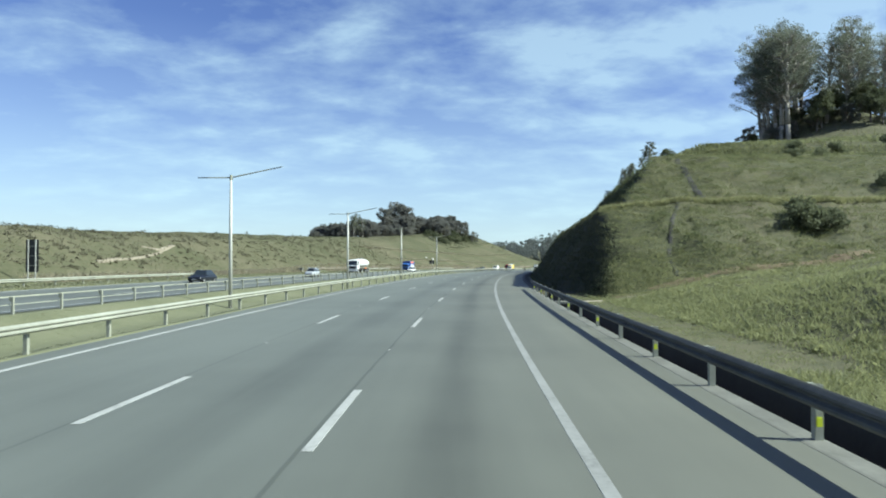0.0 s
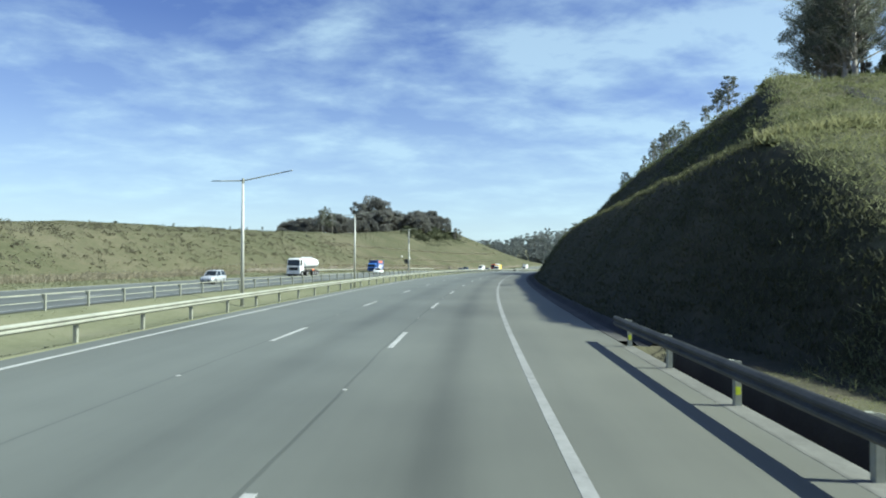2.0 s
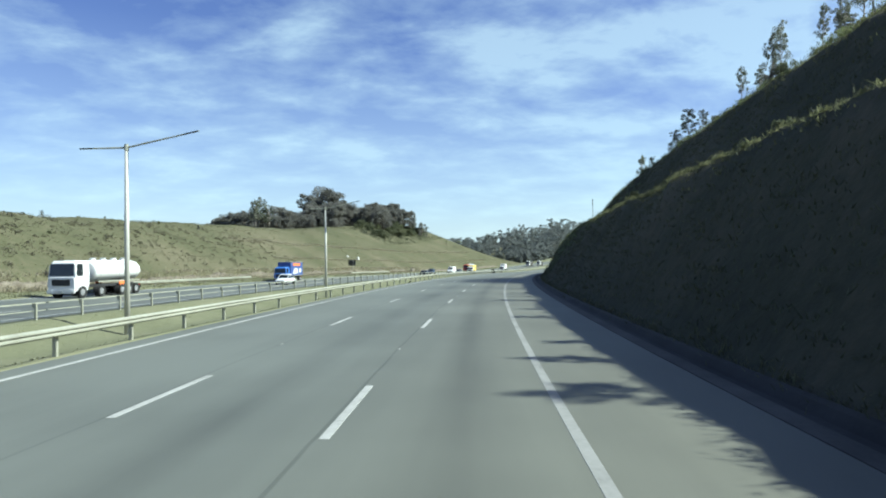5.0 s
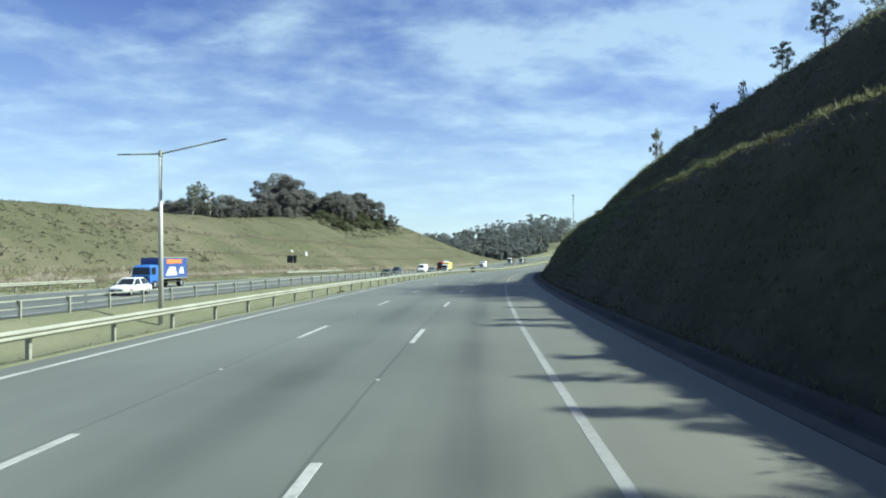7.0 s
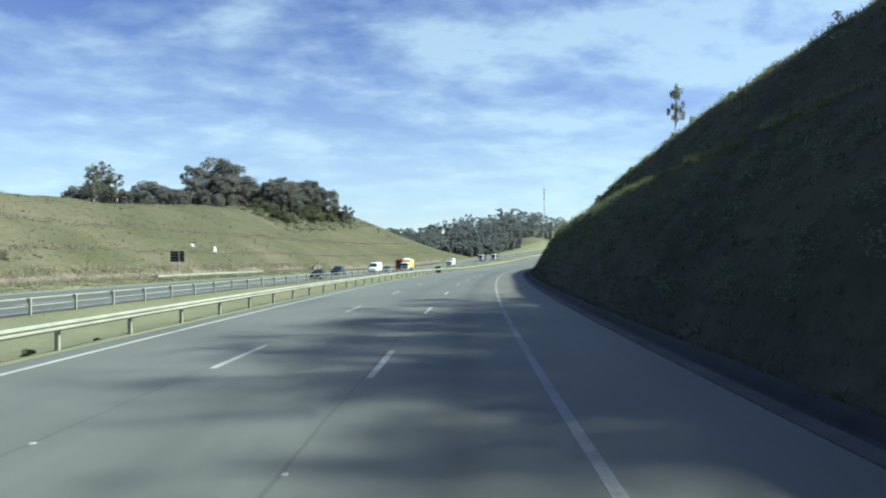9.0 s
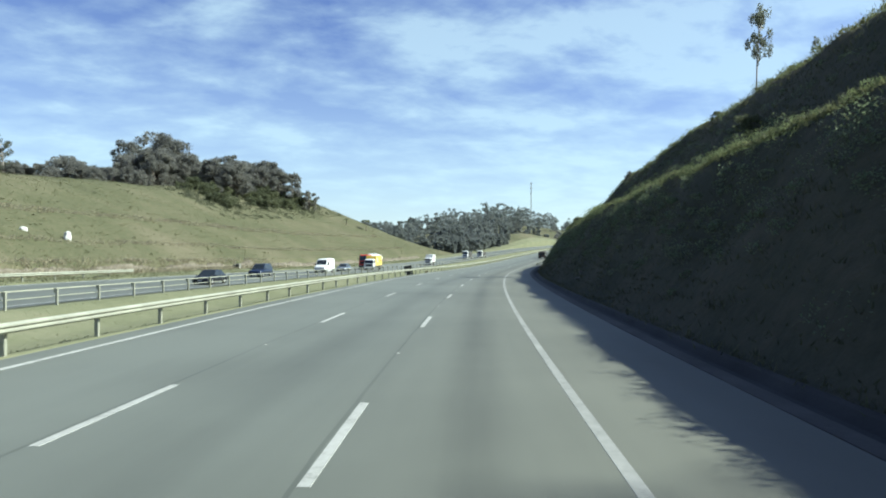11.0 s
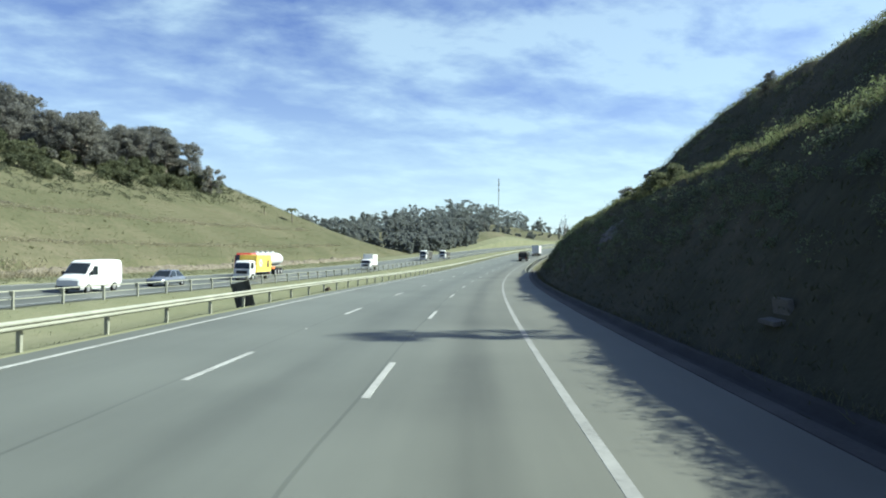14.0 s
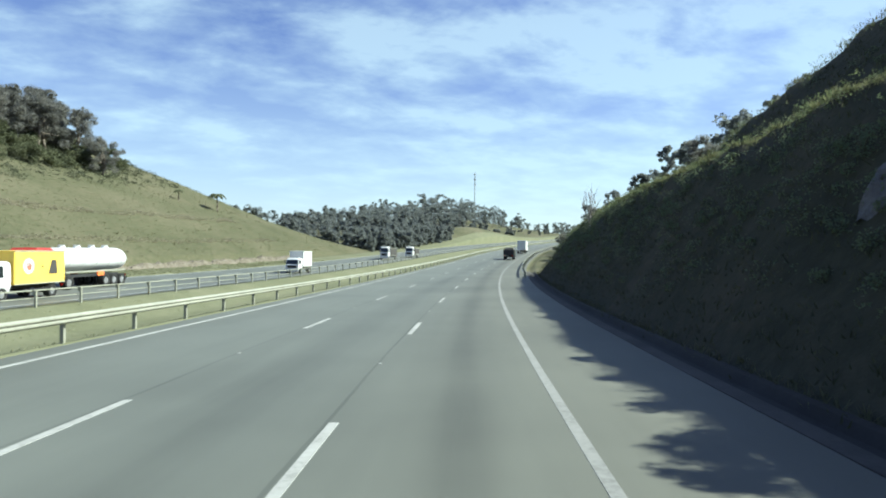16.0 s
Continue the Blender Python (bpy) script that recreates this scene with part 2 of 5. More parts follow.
MAT["ledge"] = surface("earthy_rock", [(0.3, (0.075, 0.062, 0.043)), (0.52, (0.145, 0.125, 0.092)), (0.75, (0.25, 0.22, 0.175))], scale=0.9, rough=0.95, fine=5, bump=0.9, bump_size=0.12)
MAT["pale_soil"] = surface("dry_pale_soil", [(0.3, (0.150, 0.125, 0.088)), (0.7, (0.310, 0.270, 0.200))], scale=0.4, rough=0.95, fine=5, bump=0.5, bump_size=0.05)
MAT["soil"] = surface("bare_soil", [(0.3, (0.088, 0.058, 0.034)), (0.7, (0.224, 0.170, 0.109))], scale=0.4, rough=0.95, fine=5, bump=0.6, bump_size=0.05)


def asphalt(name, seam_lats, worn_lats):
    """Pale worn asphalt: aggregate grain, broad patches, oil bands along the lanes and dark joints; uv holds (lat, s)."""
    m = bpy.data.materials.new(name)
    m.use_nodes = True
    t = m.node_tree
    b = t.nodes["Principled BSDF"]
    b.inputs["Specular IOR Level"].default_value = 0.5
    uv = t.nodes.new("ShaderNodeUVMap")
    uv.uv_map = "road"
    sep = t.nodes.new("ShaderNodeSeparateXYZ")
    t.links.new(uv.outputs[0], sep.inputs[0])
    mp = t.nodes.new("ShaderNodeMapping")
    mp.inputs["Scale"].default_value = (1.0, 0.05, 1)
    t.links.new(uv.outputs[0], mp.inputs[0])
    streak = node(t, "ShaderNodeTexNoise", Scale=1.3, Detail=5.0, Roughness=0.6)
    t.links.new(mp.outputs[0], streak.inputs["Vector"])
    patch = node(t, "ShaderNodeTexNoise", Scale=0.12, Detail=4.0, Roughness=0.55)
    grain = node(t, "ShaderNodeTexNoise", Scale=38.0, Detail=4.0, Roughness=0.7)
    for n in (patch, grain):
        t.links.new(uv.outputs[0], n.inputs["Vector"])
    v = math_node(t, "ADD", math_node(t, "MULTIPLY", streak.outputs[0], 0.20), math_node(t, "MULTIPLY", patch.outputs[0], 0.45))
    v = math_node(t, "ADD", v, math_node(t, "MULTIPLY", grain.outputs[0], 0.35))
    for lat, width, amount in worn_lats:
        d = math_node(t, "DIVIDE", math_node(t, "SUBTRACT", sep.outputs[0], lat), width)
        g = math_node(t, "POWER", 2.718, math_node(t, "MULTIPLY", math_node(t, "MULTIPLY", d, d), -1.0))
        v = math_node(t, "SUBTRACT", v, math_node(t, "MULTIPLY", g, amount))
    for lat in seam_lats:
        wob = math_node(t, "MULTIPLY", math_node(t, "SUBTRACT", patch.outputs[0], 0.5), 0.25)
        d = math_node(t, "ABSOLUTE", math_node(t, "SUBTRACT", math_node(t, "ADD", sep.outputs[0], wob), lat))
        g = math_node(t, "LESS_THAN", d, 0.035)
        v = math_node(t, "SUBTRACT", v, math_node(t, "MULTIPLY", g, math_node(t, "MULTIPLY", streak.outputs[0], 0.27)))
    cr = ramp(t, [(0.18, (0.034, 0.037, 0.032)), (0.42, (0.084, 0.090, 0.077)), (0.62, (0.118, 0.126, 0.108))], v)
    # dust and spilt soil warm the tone towards the shoulder
    dust = ramp(t, [(0.0, (0, 0, 0)), (1.0, (0.8, 0.8, 0.8))], math_node(t, "MULTIPLY", math_node(t, "ADD", sep.outputs[0], 5.0), 0.15, True))
    warm = t.nodes.new("ShaderNodeMixRGB")
    warm.blend_type = "MULTIPLY"
    warm.inputs[2].default_value = (1.06, 0.98, 0.86, 1)
    t.links.new(dust.outputs[0], warm.inputs[0])
    t.links.new(cr.outputs[0], warm.inputs[1])
    t.links.new(warm.outputs[0], b.inputs["Base Color"])
    t.links.new(math_node(t, "ADD", math_node(t, "MULTIPLY", grain.outputs[0], 0.3), 0.55, True), b.inputs["Roughness"])
    bp = node(t, "ShaderNodeBump", Strength=0.25, Distance=0.006)
    t.links.new(grain.outputs[0], bp.inputs["Height"])
    t.links.new(bp.outputs[0], b.inputs["Normal"])
    return m


MAT["asphalt"] = asphalt("worn_asphalt", [-3.80, -7.72], [(-1.75, 0.55, 0.15), (-5.6, 0.65, 0.09), (-9.8, 2.7, -0.09), (1.9, 0.8, -0.04)])
MAT["asphalt_far"] = asphalt("opposite_asphalt", [-31.0, -34.9], [(-29.2, 0.6, 0.08), (-32.9, 0.6, 0.08)])


# ---- building helpers ----
def mesh_object(name, verts, faces, material=None, parent=None, smooth=False):
    me = bpy.data.meshes.new(name)
    me.from_pydata([tuple(v) for v in verts], [], faces)
    me.update()
    if smooth:
        me.polygons.foreach_set("use_smooth", [True] * len(me.polygons))
    if material:
        me.materials.append(material)
    ob = new(name, me)
    if parent:
        ob.parent = parent
    return ob


def tri_soup(name, verts, material, parent=None):
    """verts: array (n, 3, 3) of loose triangles."""
    verts = np.asarray(verts, np.float32).reshape(-1, 3)
    n = len(verts)
    me = bpy.data.meshes.new(name)
    me.vertices.add(n)
    me.vertices.foreach_set("co", verts.ravel())
    me.loops.add(n)
    me.loops.foreach_set("vertex_index", np.arange(n, dtype=np.int32))
    me.polygons.add(n // 3)
    me.polygons.foreach_set("loop_start", np.arange(0, n, 3, dtype=np.int32))
    me.update(calc_edges=True)
    me.materials.append(material)
    ob = new(name, me)
    if parent:
        ob.parent = parent
    return ob


def part(name, bm, material, parent=None, label="", smooth=False):
    """Links a bmesh as one mesh object under a thing or a part."""
    me = bpy.data.meshes.new(name)
    bm.to_mesh(me)
    bm.free()
    if smooth:
        me.polygons.foreach_set("use_smooth", [True] * len(me.polygons))
    me.materials.append(material)
    ob = new(name, me)
    if parent:
        ob.parent = parent
    if label:
        ob["label"] = label
    return ob


def box(bm, size, centre=(0, 0, 0), bevel=0.0, m=None):
    got = bmesh.ops.create_cube(bm, size=1.0, matrix=(m or Matrix()) @ Matrix.LocRotScale(centre, None, size))
    if bevel:
        edges = list({e for v in got["verts"] for e in v.link_edges})
        bmesh.ops.bevel(bm, geom=edges, offset=bevel, segments=2, affect="EDGES", clamp_overlap=True)
    return bm


def rod(bm, a, b, r1, r2=None, sides=10):
    a, b = Vector(a), Vector(b)
    d = b - a
    q = d.to_track_quat("Z", "Y").to_matrix().to_4x4()
    bmesh.ops.create_cone(bm, cap_ends=True, segments=sides, radius1=r1, radius2=r1 if r2 is None else r2, depth=d.length, matrix=Matrix.Translation((a + b) / 2) @ q)
    return bm


def ribbon(name, profile, s0, s1, step, material, parent=None, height=section, uv=False, smooth=False, closed=False):
    """A strip swept along the road: profile is a list of (lat, z above height(lat))."""
    n = max(1, int(math.ceil((s1 - s0) / step)))
    ss = [s0 + (s1 - s0) * i / n for i in range(n + 1)]
    k = len(profile)
    verts, faces = [], []
    for s in ss:
        for lat, z in profile:
            verts.append(at(s, lat, height(lat) + z))
    last = k if closed else k - 1
    for i in range(n):
        for j in range(last):
            a, b = i * k + j, i * k + (j + 1) % k
            faces.append((a, b, b + k, a + k))
    if closed:
        faces.append(tuple(range(k))[::-1])
        faces.append(tuple(n * k + j for j in range(k)))
    ob = mesh_object(name, verts, faces, material, parent, smooth)
    if uv:
        layer = ob.data.uv_layers.new(name="road")
        co = [(profile[i % k][0], ss[i // k]) for i in range(len(verts))]
        flat = []
        for lp in ob.data.loops:
            flat.extend(co[lp.vertex_index])
        layer.data.foreach_set("uv", flat)
    return ob


# ---- ground ----
def fbm(x, y, size, seed=0.0):
    return noise.fractal((x / size + seed, y / size - seed, seed), 1.0, 2.0, 4)


def step01(x):
    x = min(1.0, max(0.0, x))
    return x * x * (3 - 2 * x)


def cut_toe(s):
    return lerp(s, [44, 47, 52, 58, 62, 68], [8.6, 8.1, 7.4, 6.4, 5.3, 4.6])


def cut_end(s):
    """Depth into the cutting counted from its sloping end."""
    return lerp(s, [46.5, 52, 58, 64.5, 68, 87, 91, 106, 400], [0, 1.9, 3.9, 5.6, 8.2, 15.6, 17, 21, 315])


def cut_rise(d):
    """The cutting: three steep lifts with berms between them, then the old hillside."""
    return lerp(d, [0, 0.4, 5.6, 8.6, 15.6, 17.2, 19.6, 24, 28, 65, 140], [0, 0.1, 7.65, 7.75, 16.0, 16.1, 18.6, 20.0, 22.3, 29, 36])


def rim_lat(s, depth):
    """Where the rim of a lift lies, with the wander of the slope."""
    lat = cut_toe(s) + depth
    return lat - 0.5 * fbm(s, lat, 14.0, 3.0) - 0.2 * fbm(s, lat, 3.2, 7.0)


def hill_cap(s):
    return lerp(s, [-100, 0, 60, 150, 270, 305, 375, 398, 416, 432, 458, 480, 496], [5.4, 5.8, 6.4, 8.2, 13.2, 16.6, 22.0, 24.0, 22.6, 17.8, 7.2, 2.4, 0.3])


def ground_height(s, lat):
    """Ground against the edge line's height at s."""
    if -13.07 < lat < 3.3 or -39.27 < lat < -26.53:
        return section(lat) - 0.35
    n1, n2 = fbm(s, lat, 14.0, 3.0), fbm(s, lat, 3.2, 7.0)
    if -26.53 <= lat <= -13.07:
        return section(lat) + 0.03 * n2
    if lat > 0:
        edge = -0.08
        g = edge - 0.05 * min(lat - 3.3, 3.0) + 0.10 * max(0.0, min(lat, 45) - 10) + 0.05 * n2
        g += 2.3 * step01((lat - 7.4) / 9) * math.exp(-((s - 20) / 17) ** 2)
        g += step01((s - 380) / 70) * lerp(lat, [12, 40, 70, 110], [0, 16, 28, 33]) * lerp(s, [480, 620], [1, 0.45])
        g += step01((lat - 14) / 20) * 0.8 * n1
        d = min(lat - cut_toe(s), cut_end(s), (400 - s) * 0.55)
        if s <= 57.5 and 3.24 < lat < 5.4:
            return -1.3
        if s > 58 and lat < 4.5:
            return min(g, -0.42)
        if d > 0:
            k = step01(d / 3.0)
            top = cut_rise(d + k * (0.5 * n1 + 0.2 * n2)) * lerp(s, [47, 66, 90, 120, 160, 200, 240, 266, 288, 302, 328, 400], [0.97, 0.97, 0.98, 0.99, 1.0, 1.01, 1.02, 1.0, 1.03, 0.99, 1.05, 0.94])
            top = min(top, lerp(s, [205, 245, 270, 292, 316, 342, 358, 385, 400], [40, 18.8, 17.2, 15.9, 15.8, 15.2, 9.8, 7.0, 3.8]) + 0.06 * d)
            g = max(g, -0.14 + top + k * 0.22 * n2)
        g += lerp(lat, [8, 18, 30, 60], [0, 0.9, 0.9, 0.6]) * step01((s - 38) / 8) * step01((100 - s) / 25)
        g += 16 * math.exp(-((s - 208) / 30) ** 2 - ((lat - 84) / 22) ** 2)
        return g
    g = section(max(lat, -46.0))
    d = max(0.0, -lat - 45.3)
    band = step01((s - 120) / 30) * step01((480 - s) / 40)
    g += band * 1.0 * step01((d + 0.4 * n2) / 0.8)
    cap = hill_cap(s - 0.7 * d + 4 * n1)
    rise = lerp(d, [0, 5.2, 6.3, 14.5, 16.4, 21, 85, 300], [0, 2.6, 2.95, 6.7, 7.3, 9.3, 38, 38])
    lift = min(rise, cap + 0.05 * max(0.0, rise - cap))
    soft = 2.5
    if abs(rise - cap) < soft:
        lift -= (soft - abs(rise - cap)) ** 2 / (4 * soft)
    g += max(lift, 0.0) + step01(d / 8) * (0.5 * n1 + 0.22 * n2)
    # wooded rises further on
    g += 7 * math.exp(-((s - 640) / 60) ** 2 - ((lat + 55) / 18) ** 2)
    g += 4 * math.exp(-((s - 640) / 80) ** 2 - ((lat + 112) / 26) ** 2)
    g += 14 * math.exp(-((s - 830) / 150) ** 2 - ((lat + 150) / 75) ** 2)
    return g


def land(s, lat, z=0.0):
    return at(s, lat, ground_height(s, lat) + z)


def steps(*pieces):
    out = []
    for a, b, d in pieces:
        n = int(round((b - a) / d))
        out += [a + (b - a) * i / n for i in range(n)]
    return out + [pieces[-1][1]]


def build_ground():
    ss = steps((-160, -20, 10), (-20, 40, 2.5), (40, 112, 1.2), (112, 410, 2.2), (410, 700, 8), (700, 1300, 30))
    ls = steps((-480, -150, 22), (-150, -60, 4.5), (-60, -48, 2.0), (-48, -39.27, 0.6)) + steps((-39.26, -26.54, 4.24)) + steps((-26.53, -13.07, 0.6)) + steps((-13.06, 3.29, 5.45)) + steps((3.3, 6, 0.45), (6, 32, 0.85), (32, 100, 4), (100, 300, 20))
    verts, faces = [], []
    k = len(ls)
    for s in ss:
        for lat in ls:
            verts.append(land(s, lat))
    for i in range(len(ss) - 1):
        for j in range(k - 1):
            a = i * k + j
            faces.append((a, a + 1, a + k + 1, a + k))
    # the sheet goes on to the horizon, falling away from the rim
    rim = [i * k for i in range(len(ss))][::-1] + list(range(k)) + [i * k + k - 1 for i in range(len(ss))] + [(len(ss) - 1) * k + j for j in range(k)][::-1]
    mid = Vector((80, 450, 0))
    ring = rim
    for reach, z in ((1.25, 2.0), (2.2, -5.0), (7.0, -20.0)):
        base = len(verts)
        for r in rim:
            p = verts[r]
            d = Vector((p.x, p.y, 0)) - mid
            wob = 14 * fbm(p.x, p.y, 160, 5.0) if reach < 3 else 0
            verts.append(Vector((mid.x + d.x * reach, mid.y + d.y * reach, z + wob)))
        for i in range(len(rim)):
            j = (i + 1) % len(rim)
            if ring[i] != ring[j]:
                faces.append((ring[i], ring[j], base + j, base + i))
        ring = list(range(base, base + len(rim)))
    ob = mesh_object("ground", verts, faces, MAT["grass"], smooth=True)
    # the long face of the cutting gets turf coloured darker for its shade
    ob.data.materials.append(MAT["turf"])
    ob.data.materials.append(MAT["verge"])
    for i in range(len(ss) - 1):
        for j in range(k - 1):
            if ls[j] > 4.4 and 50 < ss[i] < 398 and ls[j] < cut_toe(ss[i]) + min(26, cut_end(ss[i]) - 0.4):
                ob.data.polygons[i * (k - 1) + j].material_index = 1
            elif -26.6 < ls[j] < -13.0 or -45.0 < ls[j] < -39.2:
                ob.data.polygons[i * (k - 1) + j].material_index = 2
    return tagged(ob, "rolling grassy ground with steep grassed road cuttings", "ground", kind="structure")


ground = build_ground()

# ---- roads ----
road = tagged(ribbon("road", [(-13.1, -0.3), (-13.05, 0), (-7.5, 0), (-3.7, 0), (0, 0), (3.3, 0), (3.32, -0.3)], -150, 1250, 3.0, MAT["asphalt"], uv=True), "worn pale grey asphalt three-lane carriageway with a paved shoulder", "road", kind="structure")
road_far = tagged(ribbon("road_opposite", [(-39.3, -0.3), (-39.2, 0), (-35, 0), (-31, 0), (-26.55, 0), (-26.5, -0.3)], -150, 1250, 3.0, MAT["asphalt_far"], uv=True), "grey asphalt opposite carriageway beyond the grassy median", "road", kind="structure")


def stripe(name, lat, width, s0, s1, parent, step=3.0, mat=None):
    return ribbon(name, [(lat - width / 2, 0.0), (lat - width / 2 + 0.004, 0.005), (lat + width / 2 - 0.004, 0.005), (lat + width / 2, 0.0)], s0, s1, step, mat or MAT["white_paint"], parent)


stripe("edge_line", 0.0, 0.19, -60, 900, road, mat=MAT["worn_paint"])
stripe("edge_line", -12.14, 0.18, -60, 900, road)
stripe("edge_line", -38.6, 0.20, -60, 900, road_far)
stripe("edge_line", -27.3, 0.20, -60, 900, road_far)
DASH = 8.3
for lat, lead in ((-3.67, 0.0), (-7.59, 1.3)):
    for i in range(-2, 52):
        stripe("lane_dash", lat, 0.16, DASH + lead + 16 * i, DASH + lead + 16 * i + 4.1, road, 2.0)
for lat in (-31.1, -34.8):
    for i in range(-1, 40):
        stripe("lane_dash", lat, 0.15, 3 + 16 * i, 3 + 16 * i + 3.8, road_far, 4.0)


# ---- verge: kerb, gutter ----
kerb = tagged(ribbon("kerb", [(3.10, -0.1), (3.11, 0.004), (3.16, 0.012), (3.46, 0.016), (3.51, 0.0), (3.53, -0.9)], -60, 57.2, 1.7, MAT["kerb"], closed=True), "narrow weathered concrete strip under the crash barrier", "kerb", kind="structure")
ditch = tagged(ribbon("ditch", [(3.50, -0.05), (3.54, -0.80), (4.60, -0.90), (4.75, -0.02), (5.40, -0.06), (5.45, -0.5)], -60, 57.0, 1.7, MAT["gutter_dark"]), "drainage ditch behind the concrete kerb, coloured dark for its shade", "ditch", kind="structure")
bm = bmesh.new()
box(bm, (1.85, 1.3, 0.14), (0, 0, -0.03), 0.02)
ditch_slab = tagged(part("ditch_slab", bm, MAT["kerb"]), "pale concrete slab bridging the drainage ditch", "slab")
ditch_slab.matrix_basis = stand(40.2, 4.46, 0.0)
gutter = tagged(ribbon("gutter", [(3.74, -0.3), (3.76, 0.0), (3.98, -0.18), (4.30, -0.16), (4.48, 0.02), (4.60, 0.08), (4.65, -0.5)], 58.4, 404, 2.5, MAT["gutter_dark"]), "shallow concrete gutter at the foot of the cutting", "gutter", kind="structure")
gutter_edge = tagged(ribbon("gutter_edge", [(3.31, -0.3), (3.325, 0.006), (3.74, 0.012), (3.75, -0.3)], 58.4, 404, 2.5, MAT["gutter"]), "dark concrete strip between the shoulder and the gutter", "gutter", kind="structure")


# ---- crash barriers ----
def post_mesh(h, flip, mat):
    """Channel-section post with a short block at its head; the beam side is +x, or -x when flipped."""
    f = -1 if flip else 1
    bm = bmesh.new()
    box(bm, (0.012, 0.10, h + 0.36), (0.05 * f * -1, 0, h / 2 - 0.22))
    box(bm, (0.012, 0.10, h + 0.36), (0.058 * f, 0, h / 2 - 0.22))
    box(bm, (0.11, 0.012, h + 0.36), (0, 0.05, h / 2 - 0.22))
    box(bm, (0.11, 0.012, h + 0.36), (0, -0.05, h / 2 - 0.22))
    box(bm, (0.14, 0.10, 0.26), (0.11 * f, 0, h - 0.15), 0.012)
    me = bpy.data.meshes.new("post")
    bm.to_mesh(me)
    bm.free()
    me.materials.append(mat)
    return me


def reflector_mesh():
    bm = bmesh.new()
    box(bm, (0.02, 0.09, 0.14), (0, 0, 0), 0.008)
    me = bpy.data.meshes.new("reflector")
    bm.to_mesh(me)
    bm.free()
    me.materials.append(MAT["yellow"])
    return me


REFLECTOR = reflector_mesh()


def barrier(label, lat, s0, s1, face, base, spacing=4.0, h=0.74, reflectors=False, first=0.0, near=420, mat=None, deep=1.0, twin=False):
    """W-beam barrier; face +1: the beam stands on the right of its posts."""
    mat = mat or MAT["steel"]
    root = tagged(new("crash_barrier"), label, "crash barrier")
    off = 0.20 * face
    w = 0.082 * face
    prof = [(0.0, 0.0), (0.35, 0.02), (1.0, 0.065), (1.0, 0.105), (0.25, 0.145), (0.25, 0.175), (1.0, 0.215), (1.0, 0.255), (0.35, 0.30), (0.0, 0.32)]
    outer = [(lat + off + w * a, base + h - (0.32 - z) * deep) for a, z in prof]
    inner = [(lat + off + w * a - 0.006 * face, base + h - (0.32 - z) * deep) for a, z in prof][::-1]
    if twin:
        for top, tall in ((h, 0.08), (h - 0.44, 0.05)):
            rail = [(lat + off, base + top - tall), (lat + off + 0.04 * face, base + top - tall + 0.01), (lat + off + 0.04 * face, base + top - 0.01), (lat + off, base + top)]
            ribbon("rail", rail, s0, s1, 2.0, mat, root, height=lambda x: section(lat), closed=True)
    else:
        ribbon("beam", outer + inner, s0, s1, 2.0, mat, root, height=lambda x: section(lat), closed=True)
    me = post_mesh(h, face < 0, MAT["steel"])
    rest = []
    n = int((s1 - s0 - first) / spacing)
    for i in range(n + 1):
        s = s0 + first + i * spacing
        if s > s1 - 0.1:
            break
        m = stand(s, lat, base)
        if s <= near:
            ob = new("post", me)
            ob.parent = root
            ob.matrix_basis = m
            if reflectors and i % 2 == 0:
                r = new("reflector", REFLECTOR)
                r.parent = ob
                r.matrix_basis = pose(-0.02, -0.085, h - 0.55, 0, 0, 90)
        else:
            rest.append(m)
    if rest:
        bm = bmesh.new()
        for m in rest:
            box(bm, (0.11, 0.13, h), (0, 0, h / 2), 0, m)
        tagged(part("far_posts", bm, MAT["steel"], root), kind="stuff")
    return root


barrier("long galvanised crash barrier along the edge of the grassy median", -13.5, -22, 900, 1, 0.0, first=3.0, h=0.86, near=430, deep=0.86)
barrier("galvanised crash barrier of two thin rails along the opposite carriageway", -26.0, -22, 900, -1, 0.0, first=3.4, h=0.98, near=430, twin=True)
barrier("crash barrier coloured dark for its shaded face, with yellow reflectors on a concrete kerb", 3.38, -22.9, 58.2, -1, 0.03, h=0.80, reflectors=True, mat=MAT["dark_steel"], deep=0.97)
barrier("short crash barrier on the verge beyond the opposite carriageway", -41, 26, 85, 1, 0.0)
barrier("short crash barrier beside a road sign on the far verge", -41, 246, 278, 1, 0.0)
barrier("short crash barrier on the far verge", -41, 160, 194, 1, 0.0)
barrier("crash barrier on the shoulder beyond the end of the cutting", 2.9, 384, 700, -1, 0.0, near=500)


